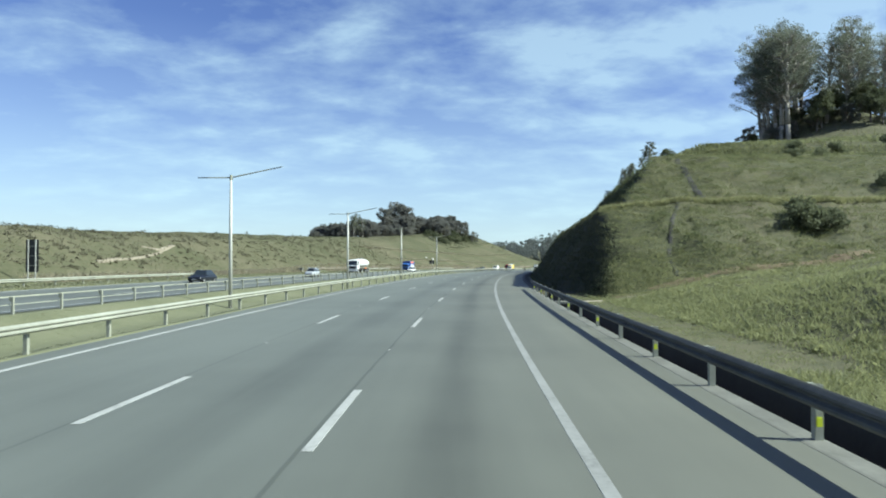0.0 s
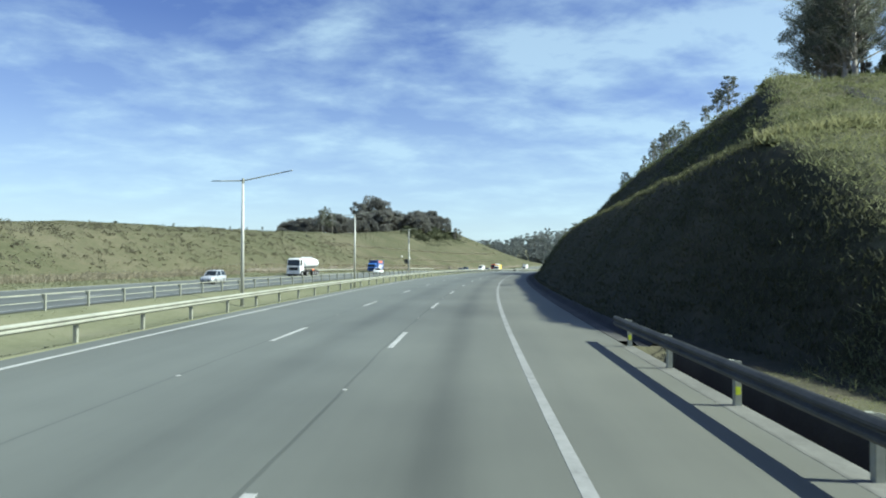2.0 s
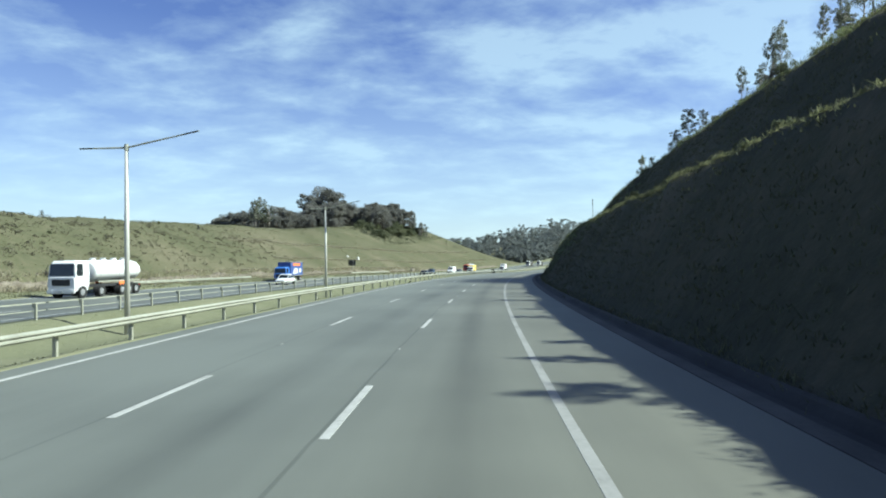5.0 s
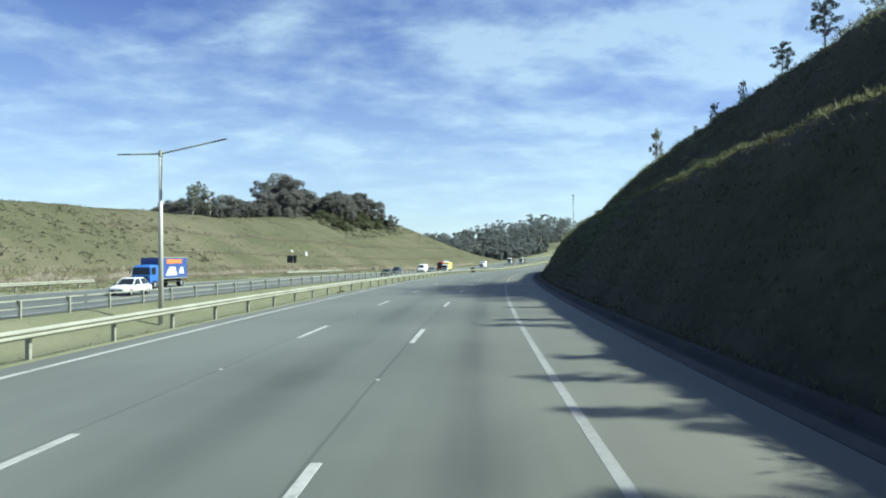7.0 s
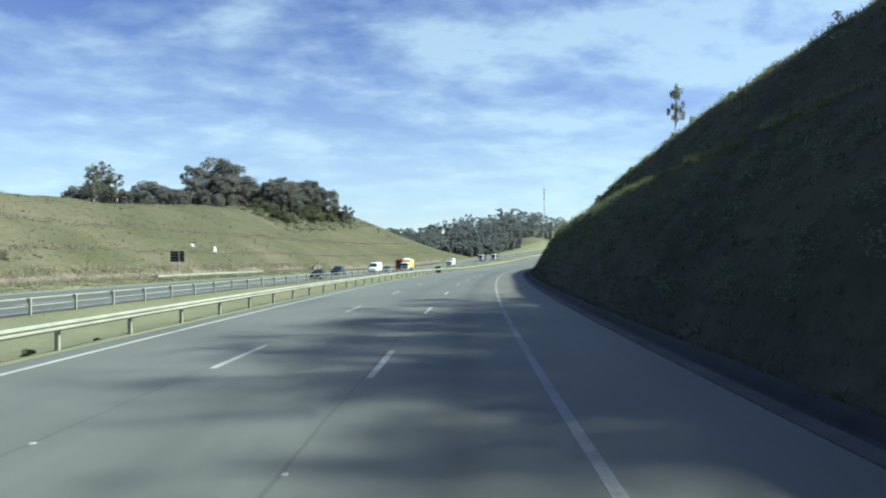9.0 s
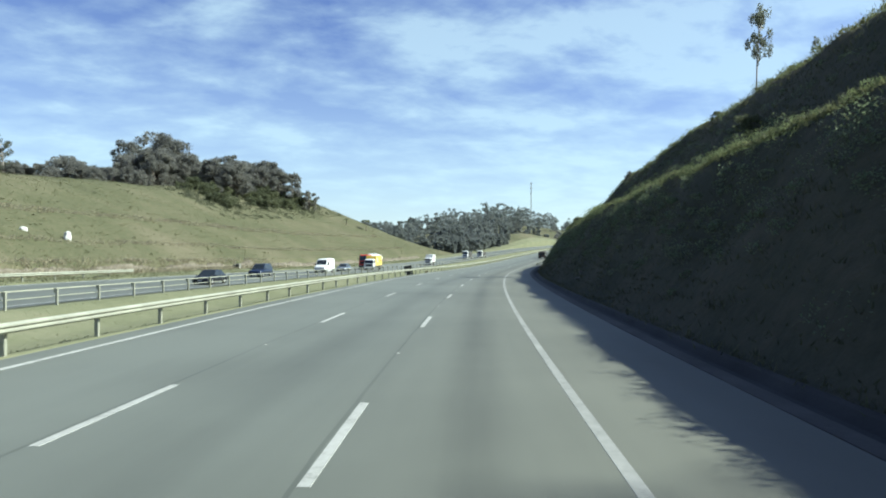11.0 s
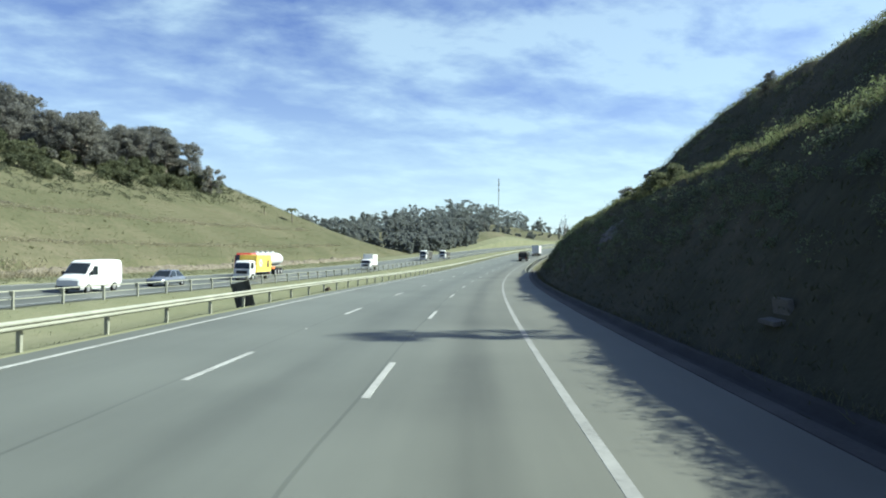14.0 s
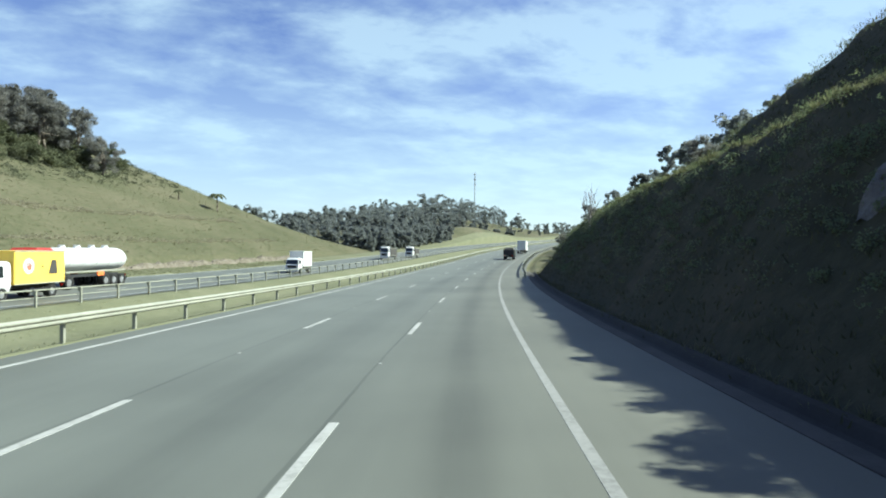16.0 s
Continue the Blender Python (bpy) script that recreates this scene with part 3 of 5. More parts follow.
# ---- lamp posts ----
def lamp_post():
    root = tagged(new("street_lamp"), "tall pale lamp post with two thin arms in the median", "lamp post", "lamp posts in the median")
    bm = bmesh.new()
    rod(bm, (0, 0, -0.3), (0, 0, 10.57), 0.17, 0.095, 14)
    part("pole", bm, MAT["pole"], root, smooth=True)
    bm = bmesh.new()
    box(bm, (0.34, 0.34, 0.05), (0, 0, 0.03), 0.01)
    for x in (-0.13, 0.13):
        for y in (-0.13, 0.13):
            rod(bm, (x, y, 0.03), (x, y, 0.12), 0.02, sides=6)
    part("base_plate", bm, MAT["steel"], root)
    bm = bmesh.new()
    rod(bm, (0, 0, 10.45), (0, 0, 10.80), 0.13, 0.11, 12)
    part("collar", bm, MAT["steel"], root)
    for x, z, name in ((4.25, 0.85, "arm"), (-2.75, 0.0, "arm")):
        bm = bmesh.new()
        rod(bm, (0, 0, 10.60), (x, 0, 10.60 + z), 0.055, 0.04, 8)
        arm = part(name, bm, MAT["steel"], root)
        d = Vector((x, 0, z)).normalized()
        bm = bmesh.new()
        tilt = Matrix.Translation(Vector((0, 0, 10.60)) + d * (abs(x) - 0.42)) @ d.to_track_quat("X", "Z").to_matrix().to_4x4()
        box(bm, (0.85, 0.16, 0.06), (0, 0, 0.0), 0.02, tilt)
        part("lantern", bm, MAT["sign_back"], arm, "slim dark lantern head")
    return root


LAMPS = [51.4, 91.0, 130.5, 171.3]
first_lamp = lamp_post()
first_lamp.matrix_basis = stand(LAMPS[0], -21.4)
for s in LAMPS[1:]:
    copy_thing(first_lamp, stand(s, -21.4))


# ---- signs seen from behind ----
def sign_back(label, w, h, z, posts, s, lat, base, turn=0):
    root = tagged(new("road_sign"), label, "road sign")
    bm = bmesh.new()
    box(bm, (w, 0.03, h), (0, 0, z + h / 2), 0.01)
    part("panel", bm, MAT["sign_back"], root)
    for k in range(3):
        bm = bmesh.new()
        box(bm, (w * 0.96, 0.04, 0.06), (0, -0.035, z + h * (0.2 + 0.3 * k)))
        part("stiffener", bm, MAT["steel"], root)
    for x in posts:
        bm = bmesh.new()
        box(bm, (0.11, 0.08, z + h + 0.4), (x, -0.095, (z + h) / 2 - 0.2), 0.01)
        part("post", bm, MAT["pole"], root, "pale steel post")
    p = land(s, lat) if base is None else on(s, lat, base)
    root.matrix_basis = pose(p.x, p.y, p.z, 0, 0, -math.degrees(KAPPA * s) + turn)
    return root


sign_back("dark back of a tall road sign on two pale posts", 1.3, 3.1, 1.0, (-0.35, 0.4), 58.9, -44, None)
sign_back("dark back of a road sign on a post behind a barrier", 2.0, 1.45, 2.1, (0.3,), 257.4, -44.5, None)


# ---- loose things by the median ----
def fallen_panel():
    bm = bmesh.new()
    box(bm, (0.03, 1.25, 1.4), (0, 0, 0.70), 0.008)
    for y in (-0.4, 0.4):
        box(bm, (0.05, 0.05, 1.2), (-0.04, y, 0.65))
    ob = part("fallen_sign_panel", bm, MAT["dark_steel"])
    ob.matrix_basis = stand(302.6, -13.95, -0.1) @ pose(0, 0, 0, -12, -8, 72)
    tagged(ob, "dull dark grey sign panel fallen against the median crash barrier", "sign panel")


fallen_panel()


def stone(name, label, s, lat, size, material, seed, z=0.0):
    bm = bmesh.new()
    bmesh.ops.create_icosphere(bm, subdivisions=3, radius=1.0)
    for v in bm.verts:
        k = 1 + 0.28 * noise.noise(v.co * 1.3 + Vector((seed, 0, 0))) + 0.1 * noise.noise(v.co * 4 + Vector((0, seed, 0)))
        v.co = Vector((v.co.x * size[0], v.co.y * size[1], v.co.z * size[2])) * k
    ob = part(name, bm, material, label="")
    p = land(s, lat, z)
    ob.matrix_basis = pose(p.x, p.y, p.z, 0, 0, seed * 40)
    return tagged(ob, label, "rock")


stone("stone", "reddish brown stone lying on the grass of the median", 322.5, -14.6, (0.22, 0.34, 0.26), MAT["soil"], 1.0, 0.1)
stone("boulder", "pale boulder exposed on the grassy hillside", 282.4, -51.8, (0.42, 0.40, 0.85), MAT["white_rock"], 2.0, 0.25)
stone("boulder", "small pale boulder on the grassy hillside", 277, -53, (0.30, 0.42, 0.36), MAT["white_rock"], 3.0)


def drain_box(s, lat):
    root = tagged(new("drain_box"), "dark square concrete drain inlet at the foot of the slope", "drain")
    bm = bmesh.new()
    box(bm, (0.9, 0.16, 1.0), (0, 0.42, 0.4), 0.02)
    box(bm, (0.16, 0.7, 1.0), (-0.4, 0, 0.4), 0.02)
    box(bm, (0.16, 0.7, 1.0), (0.4, 0, 0.4), 0.02)
    part("wall", bm, MAT["concrete"], root)
    bm = bmesh.new()
    box(bm, (0.66, 0.7, 0.05), (0, 0, 0.72))
    part("grate", bm, MAT["sign_back"], root)
    p = land(s, lat)
    root.matrix_basis = pose(p.x, p.y, p.z, 0, 0, -math.degrees(KAPPA * s))


for s, lat in ((132.5, -43.5), (310, -43.5)):
    drain_box(s, lat)


# ---- vegetation ----
RNG = np.random.default_rng(11)


def leaf_tris(centres, radii, per, size, flat=0.75):
    """Loose leaves scattered through clumps: each a small triangle at a random slant."""
    centres, radii = np.asarray(centres, float), np.asarray(radii, float)
    n = len(centres) * per
    c = np.repeat(centres, per, 0)
    r = np.repeat(radii, per)
    d = RNG.normal(size=(n, 3))
    d /= np.linalg.norm(d, axis=1, keepdims=True)
    d[:, 2] *= flat
    p = c + d * (r * RNG.uniform(0.45, 1.0, n) ** 0.6)[:, None]
    a = RNG.normal(size=(n, 3))
    a /= np.linalg.norm(a, axis=1, keepdims=True)
    b = np.cross(a, RNG.normal(size=(n, 3)))
    b /= np.linalg.norm(b, axis=1, keepdims=True)
    k = (size * RNG.uniform(0.6, 1.4, n))[:, None]
    return np.stack([p - a * k * 0.6, p + a * k * 0.6 + b * k * 0.3, p + b * k], 1)


def limb(bm, a, b, r1, r2, bend=0.0, pieces=3, sides=6):
    a, b = Vector(a), Vector(b)
    side = Vector((RNG.normal(), RNG.normal(), 0)) * bend
    prev, pr = a, r1
    for i in range(1, pieces + 1):
        k = i / pieces
        q = a.lerp(b, k) + side * math.sin(k * math.pi)
        rr = r1 + (r2 - r1) * k
        rod(bm, prev, q, pr, rr, sides)
        prev, pr = q, rr


def make_tree(kind, h, label, leaf, seed):
    """A tapered trunk with limbs, and a crown of clumps of loose leaves."""
    global RNG
    RNG = np.random.default_rng(seed)
    root = tagged(new("bush" if kind == "bush" else "tree"), label, "bush" if kind == "bush" else "tree")
    bm = bmesh.new()
    clumps, radii = [], []
    if kind in ("eucalyptus", "tall", "plume"):
        tall = kind == "tall"
        boughs = {"tall": 38, "plume": 15}.get(kind, 24)
        low = {"tall": 0.30, "plume": 0.58}.get(kind, 0.30)
        top = Vector((RNG.normal() * 0.05 * h, RNG.normal() * 0.05 * h, h * 0.9))
        limb(bm, (0, 0, -0.5), top, 0.02 * h, 0.005 * h, 0.02 * h, 5, 8)
        for i in range(boughs):
            k = low + (0.96 - low) * (i + RNG.uniform(0, 1)) / boughs
            a = top * k
            ang, reach = i * 2.4 + RNG.uniform(-0.5, 0.5), h * RNG.uniform(0.10, 0.26) * (1.25 - 0.65 * k)
            b = a + Vector((math.cos(ang) * reach, math.sin(ang) * reach, h * (RNG.uniform(0.10, 0.20) if tall else RNG.uniform(0.06, 0.15)) * (1.25 - 0.6 * k)))
            limb(bm, a, b, 0.007 * h, 0.002 * h, 0.01 * h, 2, 5)
            for _ in range(3):
                clumps.append(b.lerp(a, RNG.uniform(-0.08, 0.25)) + Vector(RNG.normal(size=3)) * 0.025 * h)
                radii.append(h * RNG.uniform(0.030, 0.060))
        clumps += [top, top + Vector((0, 0, 0.05 * h))]
        radii += [0.07 * h, 0.05 * h]
        tris = leaf_tris(clumps, radii, 85 if tall else (42 if h < 8 else 60), (0.0055 if tall else 0.012) * h + 0.04, 0.6 if tall else 0.75)
    elif kind == "broad":
        limb(bm, (0, 0, -0.5), (0, 0, h * 0.5), 0.03 * h, 0.016 * h, 0.03 * h, 3, 8)
        for i in range(9):
            ang = i * 2.4 + RNG.uniform(-0.4, 0.4)
            reach, z = h * RNG.uniform(0.12, 0.30), h * RNG.uniform(0.42, 0.86)
            b = Vector((math.cos(ang) * reach, math.sin(ang) * reach, z))
            limb(bm, (0, 0, h * RNG.uniform(0.25, 0.5)), b, 0.011 * h, 0.003 * h, 0.02 * h, 2, 5)
            for _ in range(4):
                clumps.append(b + Vector(RNG.normal(size=3)) * 0.07 * h)
                radii.append(h * RNG.uniform(0.075, 0.14))
        tris = leaf_tris(clumps, radii, 100, 0.028 * h + 0.03, 0.75)
    elif kind == "dome":
        limb(bm, (0, 0, -0.5), (0, 0, h * 0.6), 0.028 * h, 0.014 * h, 0.03 * h, 3, 8)
        for i in range(11):
            ang = i * 2.4 + RNG.uniform(-0.4, 0.4)
            z = h * (0.20 + 0.58 * ((i * 5) % 11) / 10)
            reach = h * RNG.uniform(0.16, 0.30) * (1.15 - 0.75 * max(0.0, z / h - 0.45))
            b = Vector((math.cos(ang) * reach, math.sin(ang) * reach, z))
            limb(bm, (0, 0, h * RNG.uniform(0.15, 0.45)), b, 0.011 * h, 0.003 * h, 0.02 * h, 2, 5)
            for _ in range(3):
                clumps.append(b + Vector(RNG.normal(size=3)) * 0.06 * h)
                radii.append(h * RNG.uniform(0.085, 0.135))
        for _ in range(5):
            clumps.append(Vector((RNG.normal() * 0.09 * h, RNG.normal() * 0.09 * h, h * RNG.uniform(0.74, 0.88))))
            radii.append(h * RNG.uniform(0.10, 0.14))
        tris = np.concatenate([leaf_tris(clumps, radii, 400, 0.0115 * h, 0.75), leaf_tris(clumps, [0.7 * r for r in radii], 40, 0.04 * h, 0.75)])
    else:
        limb(bm, (0, 0, -0.3), (0, 0, h * 0.4), 0.03 * h, 0.02 * h, 0.02, 2, 6)
        for i in range(16):
            ang, reach = RNG.uniform(0, 2 * math.pi), h * RNG.uniform(0.0, 0.55)
            clumps.append(Vector((math.cos(ang) * reach, math.sin(ang) * reach, h * RNG.uniform(0.12, 0.78))))
            radii.append(h * RNG.uniform(0.16, 0.26))
        tris = leaf_tris(clumps, radii, 95, 0.05 * h + 0.03, 0.8)
    part("trunk", bm, MAT["bark" if kind in ("dome", "broad", "bush") else "pale_bark"], root, smooth=True)
    tri_soup("crown", tris, leaf, root)
    return root


def put(ob, s, lat, scale, turn, sink=0.15, first=False):
    p = land(s, lat, -sink)
    m = pose(p.x, p.y, p.z, 0, 0, turn)
    new_ob = ob if first else copy_thing(ob, m)
    new_ob.matrix_basis = m @ Matrix.Diagonal((scale, scale, scale * (0.92 + 0.16 * ((turn * 7) % 10) / 10), 1))
    return new_ob


class Grove:
    """Gives copies of a few tree shapes; the first use of each is the original."""

    def __init__(self, group, trees):
        self.trees, self.used, self.i, self.group, self.label = trees, set(), 0, group, trees[0]["label"]

    def plant(self, s, lat, scale, label="", group=""):
        ob = self.trees[self.i % len(self.trees)]
        first = ob not in self.used
        self.used.add(ob)
        self.i += 1
        got = put(ob, s, lat, scale, (self.i * 77.7) % 360, first=first)
        return tagged(got, label or self.label, group=group or self.group)


EUC = "slender eucalyptus with a pale trunk and open grey-green crown"
BRD = "broad dark-green tree with a dense rounded crown on the hill"
BSH = "dense rounded green bush growing on the grassy slope"
gums = Grove("eucalyptus on the crest", [make_tree("eucalyptus", 12.0, EUC, MAT["leaf"], 21 + i) for i in range(4)])
tall_gums = Grove("eucalyptus of the hilltop grove", [make_tree("tall", 30.0, "very tall eucalyptus with a pale trunk in the hilltop grove", MAT["leaf"], 31 + i) for i in range(4)])
plumes = Grove("bare-trunked eucalyptus", [make_tree("plume", 12.0, "tall bare-trunked eucalyptus with a small rounded crown", MAT["leaf"], 51)])
small_gums = Grove("spindly trees on the crest", [make_tree("eucalyptus", 5.0, "small spindly eucalyptus standing on the crest of the cutting", MAT["leaf"], 41 + i) for i in range(3)])
broads = Grove("dark trees of the hilltop grove", [make_tree("broad", 12.0, BRD, MAT["dark_leaf"], 61 + i) for i in range(5)])
DOM = "broad domed grey-green tree in the wood on the hill"
domes = Grove("trees of the wood on the hill", [make_tree("dome", 12.0, DOM, MAT["wood_leaf"], 141 + i) for i in range(6)])
bushes = Grove("bushes on the slopes", [make_tree("bush", 1.6, BSH, MAT["dark_leaf"], 81 + i) for i in range(4)])
rr = random.Random(5)

# tall gums on the hill above the cutting's end
for i in range(12):
    s = 184 + 32 * (i + rr.random()) / 12
    tall_gums.plant(s, rr.uniform(63, 69) + max(0.0, s - 194) * 0.65, rr.uniform(0.87, 1.0) - max(0.0, s - 206) * 0.008)
for s, lat, k in ((180.4, 68.0, 1.10), (182.4, 67.0, 1.06)):
    tall_gums.plant(s, lat, k)
for i in range(14):
    tall_gums.plant(rr.uniform(185, 218), 70 + 38 * (i + rr.random()) / 14, rr.uniform(0.72, 0.92))
for i in range(16):
    domes.plant(rr.uniform(180, 219), 63 + 40 * (i + rr.random()) / 16, rr.uniform(0.35, 0.65), "dark leafy undergrowth tree below the eucalyptus", "undergrowth of the hilltop grove")
for i in range(18):
    bushes.plant(rr.uniform(178, 216), 58 + 6 * rr.random() + max(0.0, rr.random() - 0.5) * 10, rr.uniform(1.4, 2.6), "dark leafy thicket at the foot of the eucalyptus grove", "thickets below the grove")
for i in range(20):
    broads.plant(rr.uniform(178, 208), 68 + 44 * (i + rr.random()) / 20, rr.uniform(0.6, 1.1), "dense dark-green tree among the eucalyptus on the hill")
# gums whose long shadows cross the road
for s, lat, k in ((138.5, 25.2, 0.36), (143, 25.2, 0.40), (146.3, 25.5, 0.42), (149.5, 25.5, 0.36), (157.8, 25.8, 0.46), (160.5, 25.6, 0.48), (168, 25.5, 0.36), (209, 26.5, 0.3)):
    gum = gums.plant(s, lat, k)
    gum.matrix_basis = gum.matrix_basis @ Matrix.Diagonal((0.62, 0.62, 1.0, 1))
plume = plumes.plant(294.8, 31.0, 1.20)
plume.matrix_basis = plume.matrix_basis @ Matrix.Diagonal((0.6, 0.52, 1.22, 1))
for s, lat, k in ((144.5, 24.8, 0.16), (159, 25.6, 0.2), (161, 25.4, 0.15), (318, 19, 0.15)):
    domes.plant(s, lat, k, "dense domed tree on the brow above the cutting", "domed trees above the cutting")
for s, lat, k in ((107, 23.5, 0.9), (111, 23.6, 0.75), (115, 23.4, 0.6), (124.5, 23.5, 0.7), (130, 23.6, 0.6), (138.5, 23.5, 0.8), (142, 23.4, 0.45), (157, 23.5, 0.5), (176, 23.6, 0.6), (182.5, 23.5, 0.9), (190, 23.5, 0.75), (209, 23.4, 0.5), (217, 23.5, 0.3), (252, 23.5, 0.35), (261, 23.4, 0.35)):
    small_gums.plant(s, lat, k)
# bushes on the cutting and its berms
for s, lat, k in ((99, 24.6, 1.3), (154, 24.4, 0.9), (252, 15.2, 1.0), (107, 45, 1.8), (108, 52, 1.5), (74, 42, 1.6), (78, 48, 1.9), (60, 47, 1.7), (88, 38, 1.0), (95, 44, 1.2), (84, 56, 2.2), (88, 60, 2.5), (92, 57, 2.4), (97, 62, 2.6), (100, 56, 2.0)):
    bushes.plant(s, lat, k)
for s, lat, k in ((57.5, 25.6, 1.4), (58.4, 27.0, 1.6), (57.2, 28.4, 1.3), (59.5, 26.4, 1.5), (58.0, 26.3, 1.7), (58.8, 28.0, 1.4)):
    bushes.plant(s, lat, k, "dense rounded bush on the sunlit end of the cutting", "bushes on the cutting's end")
for i in range(7):
    small_gums.plant(rr.uniform(352, 398), rr.uniform(15, 26), rr.uniform(0.5, 0.9), "spindly tree above the end of the cutting")
for i in range(8):
    domes.plant(rr.uniform(350, 402), rr.uniform(15, 28), rr.uniform(0.16, 0.30), "small domed tree above the end of the cutting", "domed trees above the cutting")
for i in range(24):
    domes.plant(rr.uniform(404, 505), rr.uniform(10, 18), rr.uniform(0.28, 0.6), "roadside tree beyond the end of the cutting", "trees beyond the cutting")
for s in (309, 311.5, 313, 315.8, 317, 319.5, 322, 325):
    bushes.plant(s, rim_lat(s, 5.8), 0.45 + 0.35 * ((s * 7) % 3) / 2, "leafy shrub on the rim of the cutting")
for i in range(46):
    s = rr.uniform(80, 396)
    lat = cut_toe(s) + rr.choice((6.2, 7.8, 15.6, 16.6, 19.6, 20.5, 22.5))
    bushes.plant(s, lat, rr.uniform(0.25, 0.7), "low green shrub on a berm of the grassed cutting")

# the wood on the brow of the left-hand hill
for i in range(120):
    s, lat = rr.uniform(345, 450), -rr.uniform(80, 150)
    edge = (s - 345) / 105
    d = -lat - 45.3
    if s - 0.7 * d > 402 or (edge < 0.35 and lat > -94):
        lat -= 22
        s -= 6
    big = rr.uniform(0.65, 1.0) + (0.25 if 378 < s < 402 and lat < -105 else 0)
    big *= lerp(s, [345, 368, 380], [0.5, 0.55, 1.0])
    domes.plant(s, lat, big)
for s, lat, k in ((337.6, -118, 1.2), (335, -117.5, 1.1), (340, -115, 1.0), (338.5, -116, 0.8)):
    gums.plant(s, lat, k, "pale-trunked tree standing at the edge of the wood")
for s, lat, k in ((414, -130, 1.9), (420, -135, 1.95), (426, -128, 1.5), (406, -136, 1.6)):
    domes.plant(s, lat, k, "tallest domed tree at the middle of the hilltop wood")
# lower trees going on behind the brow
rw = random.Random(17)
for i in range(26):
    u = (i + rw.random()) / 26
    domes.plant(346 + 48 * u + rw.uniform(-4, 4), -126 - 56 * u + rw.uniform(-5, 5), rw.uniform(0.65, 0.95))
for i in range(16):
    u = (i + rw.random()) / 16
    domes.plant(340 + 42 * u, -112 + 8 * u - rw.uniform(0, 16), rw.uniform(0.4, 0.65))
for i in range(12):
    domes.plant(rw.uniform(384, 432), -rw.uniform(98, 118), rw.uniform(0.8, 1.05))
for i in range(80):
    s = rr.uniform(362, 446)
    bushes.plant(s, -rr.uniform(80, 95) - (s - 405) * 0.12, rr.uniform(1.2, 2.7), "dark shrub along the edge of the hilltop wood")
for i in range(14):
    bushes.plant(rr.uniform(120, 420), -rr.uniform(48, 84), rr.uniform(0.2, 0.45), "small dark shrub on the grassy hillside")
for i in range(5):
    small_gums.plant(rr.uniform(120, 260), -rr.uniform(62, 84), rr.uniform(0.22, 0.38), "small sapling on the brow of the hill")


def palm_like(s, lat, h, label):
    root = tagged(new("palm"), label, "tree")
    bm = bmesh.new()
    limb(bm, (0, 0, -0.3), (0.1, 0, h * 0.62), 0.16, 0.10, 0.05, 3, 8)
    part("trunk", bm, MAT["bark"], root, smooth=True)
    for k in range(9):
        ang = k * 0.70 + 0.2
        out = Vector((math.cos(ang), math.sin(ang), 0))
        verts, faces = [], []
        n = 7
        for i in range(n + 1):
            u = i / n
            c = Vector((0.1, 0, h * 0.6)) + out * (h * 0.36 * u) + Vector((0, 0, h * (0.42 * u - 0.52 * u * u)))
            side = out.cross(Vector((0, 0, 1))) * (h * 0.09 * math.sin(math.pi * (0.12 + 0.86 * u)))
            verts += [c - side, c + Vector((0, 0, 0.05 * h)), c + side]
        for i in range(n):
            a = i * 3
            faces += [(a, a + 1, a + 4, a + 3), (a + 1, a + 2, a + 5, a + 4)]
        mesh_object("frond", verts, faces, MAT["dark_leaf"], root)
    p = land(s, lat)
    root.matrix_basis = pose(p.x, p.y, p.z, 0, 0, s * 10)


palm_like(444.6, -66.4, 5.6, "banana-like plant with drooping leaves on the hill's shoulder")
palm_like(437, -71, 3.2, "small banana-like plant with drooping leaves on the shoulder")


def far_wood(name, label, spots, leaf, seed):
    """Woods too far off to count: many uneven crowns in one mesh."""
    global RNG
    RNG = np.random.default_rng(seed)
    clumps, radii, trunks = [], [], bmesh.new()
    for s, lat, h, slim in spots:
        p = land(s, lat)
        rod(trunks, p, p + Vector((0, 0, h * 0.7)), 0.012 * h, 0.005 * h, 5)
        umbrella = slim < 0.65
        for i in range(9 if umbrella else 12):
            ang = RNG.uniform(0, 6.283)
            reach = h * (RNG.uniform(0.02, 0.20) if umbrella else RNG.uniform(0.02, 0.24) * slim)
            up = RNG.choice((RNG.uniform(0.90, 1.0), RNG.uniform(0.66, 0.86)), p=(0.65, 0.35)) if umbrella else RNG.uniform(0.02, 0.97)
            clumps.append((p.x + math.cos(ang) * reach, p.y + math.sin(ang) * reach, p.z + h * up - (0.35 * reach if umbrella else 0)))
            radii.append(h * (RNG.uniform(0.035, 0.075) if umbrella else RNG.uniform(0.06, 0.13) * (0.55 + 0.45 * slim)))
    root = tagged(new(name), label, "woodland", kind="stuff")
    tri_soup("crowns", leaf_tris(clumps, radii, 70, 0.52, 0.8), leaf, root)
    part("trunks", trunks, MAT["bark"], root)


spots = []
for i in range(560):
    s = rr.uniform(505, 900)
    lat = -rr.uniform(48 if s < 620 else 82, 230)
    tall = 0.66 + 0.55 * math.exp(-((s - 860) / 90) ** 2 - ((lat + 175) / 60) ** 2)
    spots.append((s, lat, tall * rr.choice((rr.uniform(6, 12), rr.uniform(9, 17), rr.uniform(14, 21))), rr.choice((0.5, 0.6, 0.7, 1.0, 1.2))))
for i in range(26):
    spots.append((rr.uniform(840, 940), -rr.uniform(140, 205), rr.uniform(16, 25), rr.choice((0.4, 0.6, 0.8))))
